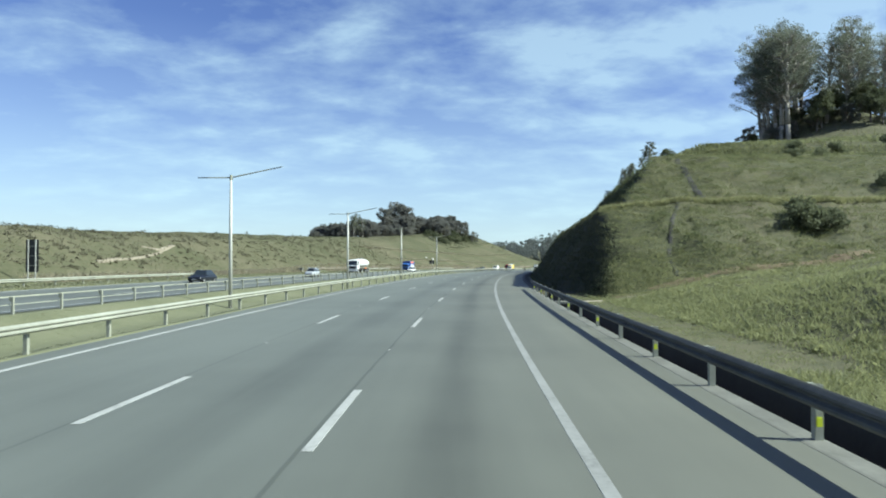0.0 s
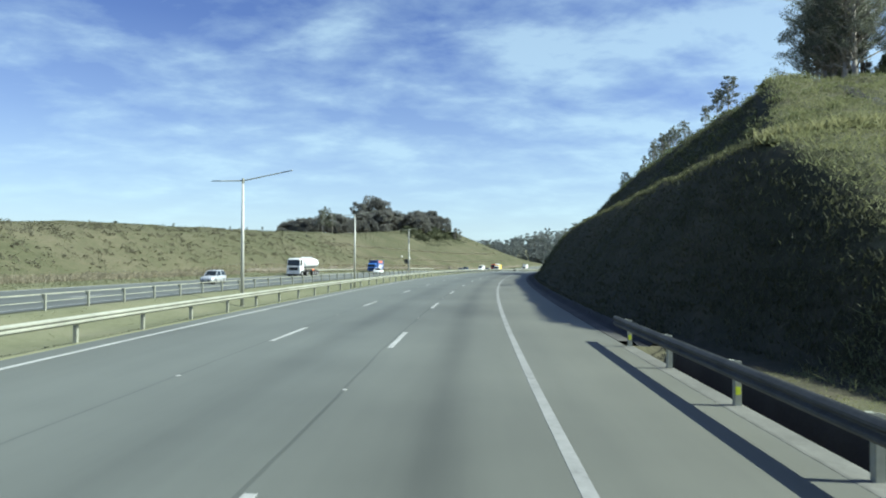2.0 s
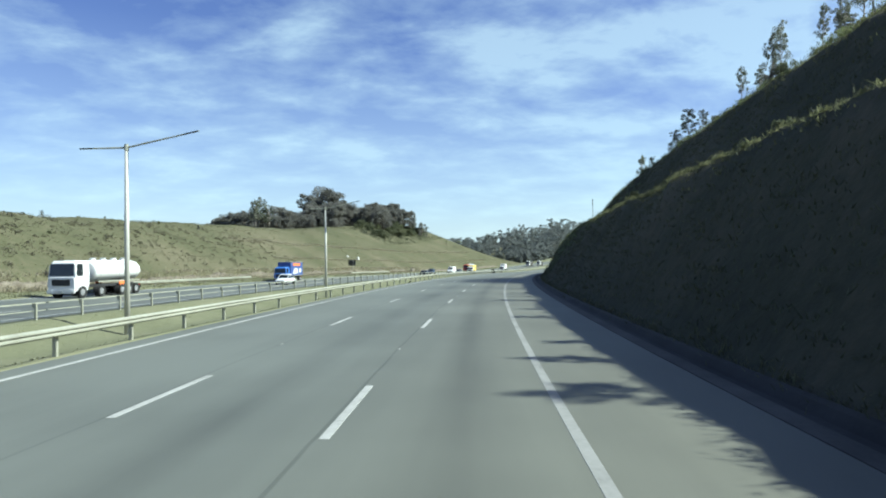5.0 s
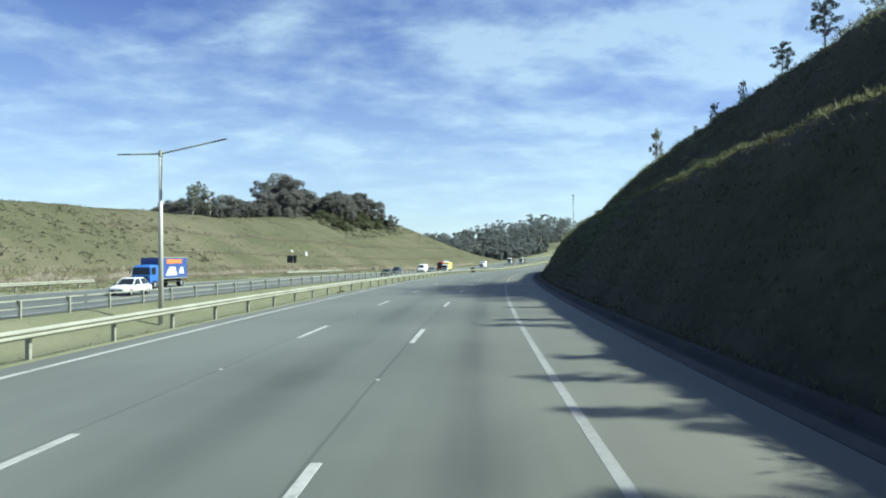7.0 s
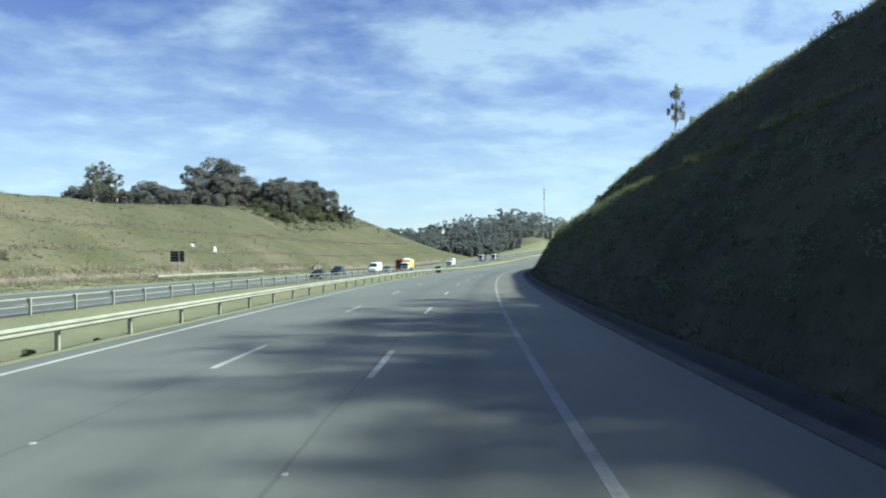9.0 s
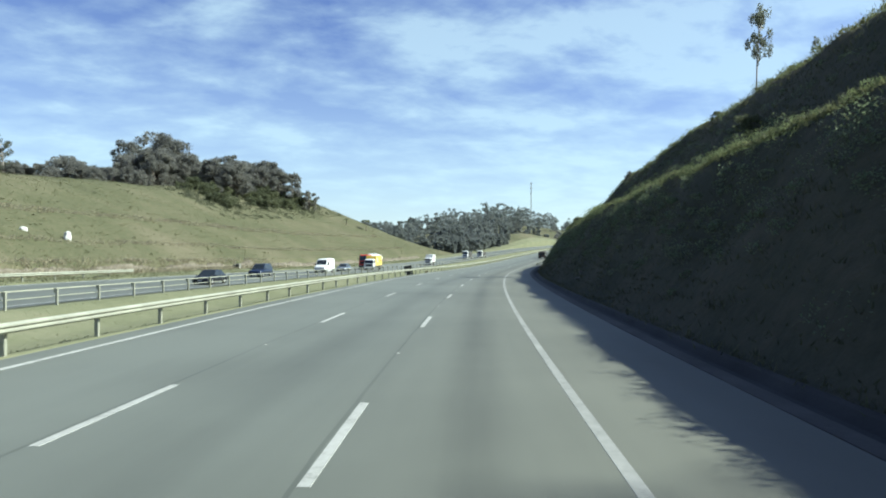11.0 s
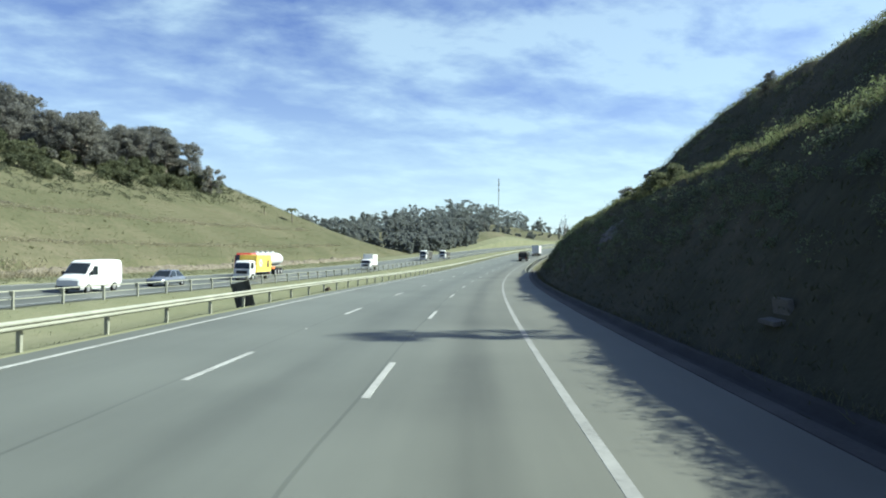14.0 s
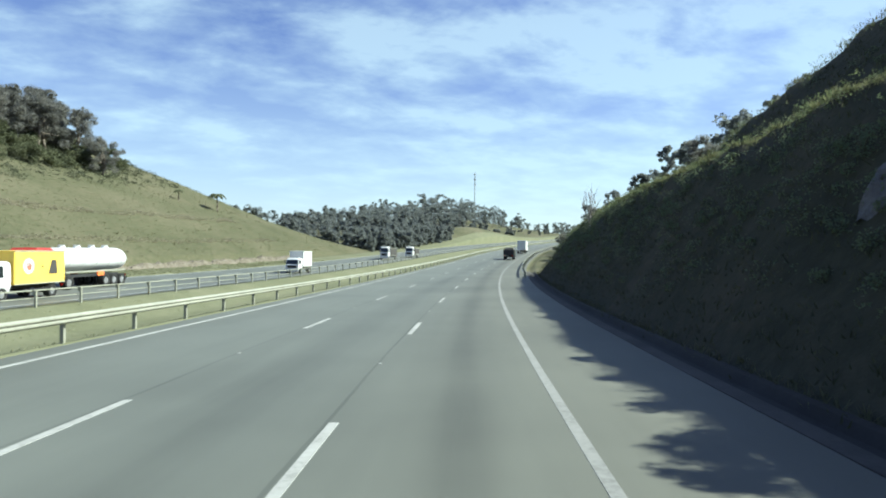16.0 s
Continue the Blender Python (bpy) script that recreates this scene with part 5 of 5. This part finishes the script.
def cab_unit(root, colour, W, y1, H, depth, z0=0.55):
    """A cab-over truck cab; its front is at y1."""
    hw = W / 2
    bm = bmesh.new()
    loft(bm, [shell(y1, hw * 0.96, z0, z0 + (H - z0) * 0.45, 0.0), shell(y1 - 0.06, hw, z0, z0 + (H - z0) * 0.48, 0.0), shell(y1 - 0.22, hw * 0.99, z0, H - 0.22, 0.02), shell(y1 - 0.5, hw * 0.98, z0, H, 0.03), shell(y1 - depth, hw * 0.98, z0, H, 0.03)])
    cab = part("cab", bm, MAT[colour], root)
    zb, zt = z0 + (H - z0) * 0.50, H - 0.26
    bm = bmesh.new()
    quad(bm, (-hw * 0.88, y1 - 0.07, zb), (hw * 0.88, y1 - 0.07, zb), (hw * 0.84, y1 - 0.22, zt), (-hw * 0.84, y1 - 0.22, zt), (0, 1, 0.1), 0.03)
    part("windscreen", bm, MAT["glass"], cab)
    bm = bmesh.new()
    box(bm, (W * 0.66, 0.06, (H - z0) * 0.20), (0, y1 + 0.01, z0 + (H - z0) * 0.28), 0.02)
    part("grille", bm, MAT["plastic"], cab)
    bm = bmesh.new()
    box(bm, (W, 0.22, 0.34), (0, y1 - 0.02, z0 - 0.02), 0.05)
    part("bumper", bm, MAT["plastic"] if colour != "white" else MAT["dirty_white"], cab)
    for side in (1, -1):
        bm = bmesh.new()
        quad(bm, (side * hw, y1 - 0.30, zb), (side * hw, y1 - 1.05, zb), (side * hw * 0.97, y1 - 1.05, zt), (side * hw * 0.97, y1 - 0.38, zt), (side, 0, 0), 0.012)
        part("side_window", bm, MAT["glass"], cab)
        bm = bmesh.new()
        box(bm, (0.34, 0.10, 0.16), (side * hw * 0.72, y1 + 0.06, z0 + 0.05), 0.03)
        part("headlight", bm, MAT["lens"], cab)
        bm = bmesh.new()
        box(bm, (0.12, 0.08, 0.42), (side * (hw + 0.16), y1 - 0.10, zb + 0.30), 0.02)
        rod(bm, (side * hw, y1 - 0.15, zt - 0.05), (side * (hw + 0.16), y1 - 0.10, zb + 0.52), 0.018, sides=6)
        part("mirror", bm, MAT["plastic"], cab)
    bm = bmesh.new()
    box(bm, (0.40, 0.02, 0.13), (0, y1 + 0.10, z0 - 0.05))
    part("number_plate", bm, MAT["plate"], cab)
    return cab


def chassis(root, W, ya, yb, z=0.75):
    bm = bmesh.new()
    for x in (-0.40, 0.40):
        box(bm, (0.09, abs(yb - ya), 0.22), (x, (ya + yb) / 2, z))
    n = int(abs(yb - ya) / 1.1)
    for i in range(n + 1):
        box(bm, (0.8, 0.08, 0.14), (0, ya + (yb - ya) * i / max(n, 1), z))
    part("chassis", bm, MAT["plastic"], root)


def box_truck(label, cab_colour, box_mat, s, lat, L=6.6, W=2.15, H=3.0, cabH=2.35, prints=None, turn=180, tall=0.0):
    root = tagged(new("box_truck"), label, "truck")
    y1, y0 = L / 2, -L / 2
    cab_unit(root, cab_colour, W * 0.94, y1, cabH, 1.7, 0.5)
    chassis(root, W, y1 - 0.6, y0 + 0.1)
    bl = L - 1.85
    bm = bmesh.new()
    box(bm, (W, bl, H - 0.92), (0, y0 + bl / 2, 0.92 + (H - 0.92) / 2), 0.03)
    body = part("cargo_box", bm, box_mat, root)
    for side in (1, -1):
        for z in (0.95, H - 0.03):
            bm = bmesh.new()
            box(bm, (0.05, bl, 0.08), (side * (W / 2 + 0.005), y0 + bl / 2, z), 0.01)
            part("rail", bm, MAT["steel"], body)
        bm = bmesh.new()
        box(bm, (0.06, bl * 0.55, 0.10), (side * (W / 2 - 0.06), y0 + bl * 0.55, 0.58), 0.01)
        part("side_guard", bm, MAT["plastic"], root)
        bm = bmesh.new()
        box(bm, (0.16, 0.05, 0.18), (side * W * 0.38, y0 - 0.03, 0.72), 0.02)
        part("tail_light", bm, MAT["tail"], root)
    for pr in prints or []:
        (py, pz, pw, ph, mat, shape) = pr
        for side in (1, -1):
            bm = bmesh.new()
            if shape == "disc":
                bmesh.ops.create_cone(bm, cap_ends=True, segments=24, radius1=pw / 2, radius2=pw / 2, depth=0.012, matrix=pose(side * (W / 2 + 0.008), py, pz, 0, 90, 0))
            elif shape == "slant":
                x = side * (W / 2 + 0.008)
                loft(bm, [[(x - 0.006, py - pw / 2, pz - ph / 2), (x - 0.006, py + pw / 2, pz - ph / 2), (x - 0.006, py + pw * 0.15, pz + ph / 2), (x - 0.006, py - pw * 0.35, pz + ph / 2)], [(x + 0.006, py - pw / 2, pz - ph / 2), (x + 0.006, py + pw / 2, pz - ph / 2), (x + 0.006, py + pw * 0.15, pz + ph / 2), (x + 0.006, py - pw * 0.35, pz + ph / 2)]])
            else:
                box(bm, (0.012, pw, ph), (side * (W / 2 + 0.008), py, pz))
            part("panel_print", bm, mat, body)
    bm = bmesh.new()
    for x in (-W * 0.25, W * 0.25):
        box(bm, (W * 0.46, 0.03, H - 1.1), (x, y0 - 0.012, 0.92 + (H - 0.92) / 2), 0.01)
    part("rear_doors", bm, box_mat, body)
    for x in (-W * 0.42, W * 0.42):
        wheel(root, x, y1 - 0.95, 0.40, 0.24)
        wheel(root, x, y0 + 1.25, 0.40, 0.42)
    root.matrix_basis = stand(s, lat, 0.005, turn)
    return root


def tanker(label, cab_colour, tank_mat, s, lat, tank_len=8.6, z_mid=2.25, rad=(1.22, 0.92)):
    root = tagged(new("tanker_truck"), label, "truck")
    L = tank_len + 3.0
    y1, y0 = L / 2, -L / 2
    cab_unit(root, cab_colour, 2.45, y1, 3.15, 1.95, 0.62)
    chassis(root, 2.4, y1 - 0.8, y0 + 0.1, 0.95)
    bm = bmesh.new()
    rings = []
    for y, k in ((y0, 0.80), (y0 + 0.06, 0.92), (y0 + 0.22, 1.0), (y0 + tank_len * 0.5, 1.0), (y0 + tank_len - 0.22, 1.0), (y0 + tank_len - 0.06, 0.92), (y0 + tank_len, 0.80)):
        rings.append([(rad[0] * k * math.cos(a * math.pi / 14), y, z_mid + rad[1] * k * math.sin(a * math.pi / 14)) for a in range(28)])
    loft(bm, rings)
    tank = part("tank", bm, tank_mat, root, smooth=True)
    for i in range(4):
        bm = bmesh.new()
        y = y0 + tank_len * (0.17 + 0.22 * i)
        rod(bm, (0, y, z_mid + rad[1] - 0.05), (0, y, z_mid + rad[1] + 0.16), 0.28, 0.26, 16)
        box(bm, (0.5, 0.10, 0.10), (0, y, z_mid + rad[1] + 0.18), 0.02)
        part("hatch", bm, MAT["dirty_white"], tank)
    for i in range(5):
        bm = bmesh.new()
        y = y0 + tank_len * (0.1 + 0.2 * i)
        ring0 = [(rad[0] * 1.015 * math.cos(a * math.pi / 14), y, z_mid + rad[1] * 1.015 * math.sin(a * math.pi / 14)) for a in range(28)]
        ring1 = [(p[0], y + 0.06, p[2]) for p in ring0]
        loft(bm, [ring0, ring1])
        part("band", bm, MAT["dirty_white"], tank)
    for side in (1, -1):
        bm = bmesh.new()
        box(bm, (0.08, tank_len * 0.92, 0.14), (side * 1.12, y0 + tank_len * 0.5, 1.30), 0.02)
        part("side_rail", bm, MAT["steel"], root)
        bm = bmesh.new()
        box(bm, (0.10, 0.9, 0.34), (side * 1.14, y0 + tank_len * 0.45, 1.08), 0.02)
        part("side_marker", bm, MAT["orange"], root)
        bm = bmesh.new()
        box(bm, (0.18, 0.06, 0.16), (side * 0.95, y0 - 0.04, 0.85), 0.02)
        part("tail_light", bm, MAT["tail"], root)
    bm = bmesh.new()
    box(bm, (2.3, 0.10, 0.16), (0, y0 - 0.02, 0.62), 0.02)
    part("rear_bumper", bm, MAT["plastic"], root)
    for x in (-1.05, 1.05):
        for y in (y1 - 1.1, y1 - 3.6, y0 + 0.95, y0 + 2.1, y0 + 3.25):
            wheel(root, x, y, 0.50, 0.34 if y > y1 - 2 else 0.5)
    root.matrix_basis = stand(s, lat, 0.005, 180)
    return root


def tipper(label, s, lat, turn=0):
    """A covered flat-sided truck seen from behind."""
    root = tagged(new("truck"), label, "truck")
    L, W = 7.6, 2.4
    y1, y0 = L / 2, -L / 2
    cab_unit(root, "graphite", 2.3, y1, 2.75, 1.9, 0.6)
    chassis(root, W, y1 - 0.8, y0 + 0.1, 0.85)
    bl = 5.4
    bm = bmesh.new()
    box(bm, (W, bl, 1.15), (0, y0 + bl / 2, 1.62), 0.03)
    bed = part("bed", bm, MAT["plastic"], root)
    for i in range(6):
        for side in (1, -1):
            bm = bmesh.new()
            box(bm, (0.07, 0.10, 1.15), (side * (W / 2 + 0.03), y0 + 0.3 + i * 0.96, 1.62))
            part("stake", bm, MAT["steel"], bed)
    bm = bmesh.new()
    loft(bm, [[(-W / 2, y0 + 0.05, 2.2), (W / 2, y0 + 0.05, 2.2), (W * 0.38, y0 + 0.3, 2.62), (-W * 0.38, y0 + 0.3, 2.62)], [(-W / 2, y0 + bl, 2.2), (W / 2, y0 + bl, 2.2), (W * 0.38, y0 + bl - 0.2, 2.75), (-W * 0.38, y0 + bl - 0.2, 2.75)]])
    part("tarpaulin", bm, MAT["tarp"], root)
    for side in (1, -1):
        bm = bmesh.new()
        box(bm, (0.34, 0.06, 0.16), (side * 0.88, y0 - 0.03, 0.90), 0.02)
        part("tail_light", bm, MAT["tail"], root)
    bm = bmesh.new()
    box(bm, (2.3, 0.10, 0.14), (0, y0 - 0.02, 0.60), 0.02)
    part("rear_bumper", bm, MAT["plastic"], root)
    bm = bmesh.new()
    box(bm, (0.40, 0.02, 0.13), (0, y0 - 0.08, 0.75))
    part("number_plate", bm, MAT["plate"], root)
    for x in (-1.0, 1.0):
        for y in (y1 - 1.1, y0 + 1.2, y0 + 2.4):
            wheel(root, x, y, 0.48, 0.30 if y > 0 else 0.46)
    root.matrix_basis = stand(s, lat, 0.005, turn)


make_car("black saloon car on the opposite carriageway", "car", "black", 4.5, 1.78, 1.48, "sedan", 75.3, -35.1)
make_car("silver compact hatchback on the opposite carriageway", "car", "silver", 3.8, 1.66, 1.56, "hatch", 110.8, -33.2)
make_car("white saloon car beside the blue truck", "car", "white", 4.2, 1.72, 1.46, "sedan", 185.7, -31.9)
make_car("black sports saloon near the median barrier", "car", "black", 4.5, 1.80, 1.38, "sedan", 271, -28.6)
make_car("dark blue sport utility car on the opposite carriageway", "car", "navy", 4.3, 1.80, 1.68, "suv", 291, -31.5)
make_car("grey saloon car on the opposite carriageway", "car", "graphite", 4.4, 1.76, 1.48, "sedan", 326, -30.6)
make_van("white panel van on the opposite carriageway", 315, -30.6)
box_truck("blue box truck with an orange and white side print", "blue", MAT["box_blue"], 198, -36.2, L=7.4, H=3.15, cabH=2.4, prints=[(-0.9, 2.72, 3.2, 0.42, MAT["orange"], "bar"), (-0.3, 1.7, 2.4, 0.9, MAT["white"], "slant"), (-2.4, 1.75, 1.1, 0.7, MAT["white"], "slant")])
box_truck("white delivery truck with a yellow printed box", "white", MAT["yellow_box"], 345.5, -30.4, L=6.6, H=3.0, cabH=2.35, prints=[(0.2, 2.05, 0.95, 0.95, MAT["white"], "disc"), (0.2, 2.05, 0.55, 0.55, MAT["orange"], "disc"), (-2.1, 1.95, 0.9, 0.9, MAT["tarp"], "slant"), (-1.1, 2.0, 0.16, 0.16, MAT["tarp"], "disc")])
tanker("red tractor pulling a long white tank trailer", "red", MAT["white"], 356, -33.8)
tanker("white tanker truck on the opposite carriageway", "white", MAT["dirty_white"], 151, -36.5, 7.0)
box_truck("small white truck with a tall pale grey box", "white", MAT["dirty_white"], 396, -28.6, L=5.6, W=2.0, H=3.1, cabH=2.15)
box_truck("white truck with a dark load far along the road", "white", MAT["tarp"], 459, -30.5, L=8.0, H=2.7, cabH=3.0)
box_truck("distant white truck on the opposite carriageway", "white", MAT["tarp"], 473, -28.0, L=7.0, H=2.4, cabH=2.8)
tipper("dark truck with a tarpaulin cover driving away", 462, -1.8)
box_truck("tall white box truck driving away up the hill", "white", MAT["white"], 505, -1.9, L=9.0, W=2.45, H=3.7, cabH=2.8, turn=0)


# ---- small roadside details ----
def stud_mesh():
    bm = bmesh.new()
    loft(bm, [[(-0.04, -0.04, 0.0), (0.04, -0.04, 0.0), (0.04, 0.04, 0.0), (-0.04, 0.04, 0.0)], [(-0.03, -0.02, 0.018), (0.03, -0.02, 0.018), (0.03, 0.02, 0.018), (-0.03, 0.02, 0.018)]])
    me = bpy.data.meshes.new("road_stud")
    bm.to_mesh(me)
    bm.free()
    me.materials.append(MAT["white_paint"])
    return me


STUD = stud_mesh()
for lat, lead in ((-3.75, 0.0), (-7.66, 1.3)):
    for i in range(-1, 27):
        ob = new("road_stud", STUD)
        ob.parent = road
        ob.matrix_basis = stand(DASH + lead - 6.2 + 16 * i, lat, 0.003)


def draped(name, label, category, path, width, lift, material, step=0.6, kind="structure", hollow=False):
    """A strip laid over the ground along a path of (s, lat), with worn uneven edges."""
    pts = []
    for (s0, l0), (s1, l1) in zip(path, path[1:]):
        n = max(1, int(math.hypot(s1 - s0, l1 - l0) / step))
        pts += [(s0 + (s1 - s0) * i / n, l0 + (l1 - l0) * i / n) for i in range(n)]
    pts.append(path[-1])
    verts, faces = [], []
    for i, (s, lat) in enumerate(pts):
        a, b = pts[max(i - 1, 0)], pts[min(i + 1, len(pts) - 1)]
        ds, dl = b[0] - a[0], b[1] - a[1]
        n = math.hypot(ds, dl) or 1
        wob = 1 + (0.1 if hollow else 0.35) * noise.noise((i * 0.31, width, 0.0))
        for k in (-1.0, -0.5, 0.0, 0.5, 1.0):
            o = k * width / 2 * wob
            z = -0.05 if abs(k) == 1 else lift * (0.25 if hollow and k == 0 else 1)
            verts.append(land(s - dl / n * o, lat + ds / n * o, z))
    for i in range(len(pts) - 1):
        for j in range(4):
            a = i * 5 + j
            faces.append((a, a + 1, a + 6, a + 5))
    return tagged(mesh_object(name, verts, faces, material, smooth=True), label, category, kind=kind)


TRACK = [(42.6, 5.0), (43.9, 5.6), (46.2, 8.5), (47.0, 11), (48.0, 15.6), (49, 22), (50, 40)]
draped("dirt_track", "pale dirt track crossing the grass before the cutting", "track", TRACK, 0.7, 0.06, MAT["pale_soil"])
draped("dirt_track", "pale dirt track climbing the far hillside", "track", [(76, -49), (84.4, -50), (93, -52), (104.5, -55), (97.9, -53.6), (94, -54.5)], 0.7, 0.10, MAT["pale_soil"], 1.5)
# the dark colour draws the shadow lying in the groove
draped("drain_channel", "dark concrete drain channel down the end of the cutting", "drain", LOWER_CHANNEL, 0.36, 0.07, MAT["gutter_dark"], 0.3, hollow=True)
draped("drain_channel", "dark concrete drain channel down the upper lift", "drain", CHANNEL, 0.8, 0.12, MAT["gutter_dark"], 0.3, hollow=True)
draped("bare_soil", "bare reddish soil at the foot of the cutting's end", "soil", [(47.0, 8.2), (48.2, 12), (49.6, 17), (50.8, 24), (52.5, 34)], 1.3, 0.06, MAT["soil"])


def rock_ledge():
    """A broken ledge of pale rock along the foot of the long hillside."""
    rows = [(0.0, -0.15), (0.25, 0.35), (0.55, 0.75), (0.95, 1.0), (1.6, 0.95)]
    verts, faces = [], []
    ss = [146 + i * 0.55 for i in range(540)]
    k = len(rows)
    for s in ss:
        h = 0.75 + 0.5 * fbm(s, 0, 7.0, 2.0)
        for out, z in rows:
            lat = -44.3 - out + 0.35 * noise.noise((s * 0.8, out * 2, 1.0))
            zz = z * max(h, 0.02) + 0.30 * noise.noise((s * 1.7, out * 3, 4.0)) * (z > 0)
            base = ground_height(s, -44.0)
            verts.append(at(s, lat, base + zz))
    for i in range(len(ss) - 1):
        for j in range(k - 1):
            a = i * k + j
            faces.append((a, a + k, a + k + 1, a + 1))
    tagged(mesh_object("rock_ledge", verts, faces, MAT["ledge"]), "broken ledge of pale rock at the foot of the hillside", "rock", kind="structure")


rock_ledge()


def bare_rock(label, s0, s1, lat0, lat1, seed):
    """Fractured bedrock breaking through the turf; its rim dips under the ground."""
    n, m = 44, 18
    verts, faces = [], []
    for i in range(n + 1):
        for j in range(m + 1):
            u, v = i / n, j / m
            s, lat = s0 + (s1 - s0) * u, lat0 + (lat1 - lat0) * (v + 0.35 * (0.5 - u))
            q = Vector((s * 0.75, lat * 0.9, seed))
            rim = 1.35 - 2.0 * max(abs(2 * u - 1), abs(2 * v - 1)) ** 1.5
            step = math.floor(3 * noise.noise(q * 0.9) + 2.5) / 3
            z = 0.20 * rim + 0.30 * noise.noise(q * 1.4) + 0.12 * step + 0.07 * noise.noise(q * 4) - 0.16
            p = land(s, lat, 0.0)
            verts.append(p + Vector((-0.8 * z, 0, 0.6 * z)))
    for i in range(n):
        for j in range(m):
            a = i * (m + 1) + j
            faces.append((a, a + 1, a + m + 2, a + m + 1))
    tagged(mesh_object("rock_outcrop", verts, faces, MAT["grey_rock"]), label, "rock", kind="structure")


MAT["grey_rock"] = surface("grey_fractured_rock", [(0.3, (0.06, 0.058, 0.055)), (0.52, (0.15, 0.145, 0.14)), (0.75, (0.27, 0.26, 0.25))], scale=0.9, rough=0.95, fine=6, bump=0.9, bump_size=0.12)
bare_rock("grey bedrock breaking through the turf of the cutting", 317.5, 324.5, 7.6, 9.4, 3.0)


def bare_tree(s, lat, h):
    global RNG
    RNG = np.random.default_rng(77)
    root = tagged(new("bare_tree"), "thin leafless tree standing above the cutting's end", "tree")
    bm = bmesh.new()
    limb(bm, (0, 0, -0.4), (0.3, 0.1, h * 0.5), 0.09, 0.05, 0.1, 3, 7)
    part("trunk", bm, MAT["pale_bark"], root, smooth=True)
    for i in range(9):
        ang = i * 2.4
        a = Vector((0.3, 0.1, h * 0.5)) * (0.6 + 0.4 * (i % 4) / 3)
        b = a + Vector((math.cos(ang) * h * 0.16, math.sin(ang) * h * 0.16, h * RNG.uniform(0.3, 0.5)))
        bm = bmesh.new()
        limb(bm, a, b, 0.04, 0.012, 0.08, 3, 5)
        for k in range(6):
            c = a.lerp(b, 0.4 + 0.1 * k)
            limb(bm, c, c + Vector((RNG.normal() * 0.3, RNG.normal() * 0.3, h * RNG.uniform(0.08, 0.2))), 0.014, 0.006, 0.03, 2, 4)
        part("branch", bm, MAT["pale_bark"], root)
    p = land(s, lat)
    root.matrix_basis = pose(p.x, p.y, p.z)


bare_tree(369, 8.2, 4.8)


def outlet(s, lat):
    root = tagged(new("drain_outlet"), "small pale concrete drain outlet set in the cutting", "drain")
    bm = bmesh.new()
    box(bm, (0.5, 0.9, 0.12), (0, 0, 0.05), 0.02)
    part("apron", bm, MAT["dark_concrete"], root)
    bm = bmesh.new()
    box(bm, (0.14, 0.9, 0.6), (0.22, 0, 0.30), 0.02)
    part("headwall", bm, MAT["dark_concrete"], root)
    p = land(s, lat, -0.05)
    root.matrix_basis = pose(p.x, p.y, p.z, 0, -8, -math.degrees(KAPPA * s))


outlet(261, 5.7)
outlet(285, 5.7)

# shrubs and litter by the median barrier
for s, lat, k in ((186.5, -14.0, 0.18), (189, -14.4, 0.24), (192, -14.1, 0.16), (318.5, -14.1, 0.14)):
    bushes.plant(s, lat, k, "straggly weed bush growing by the median barrier")
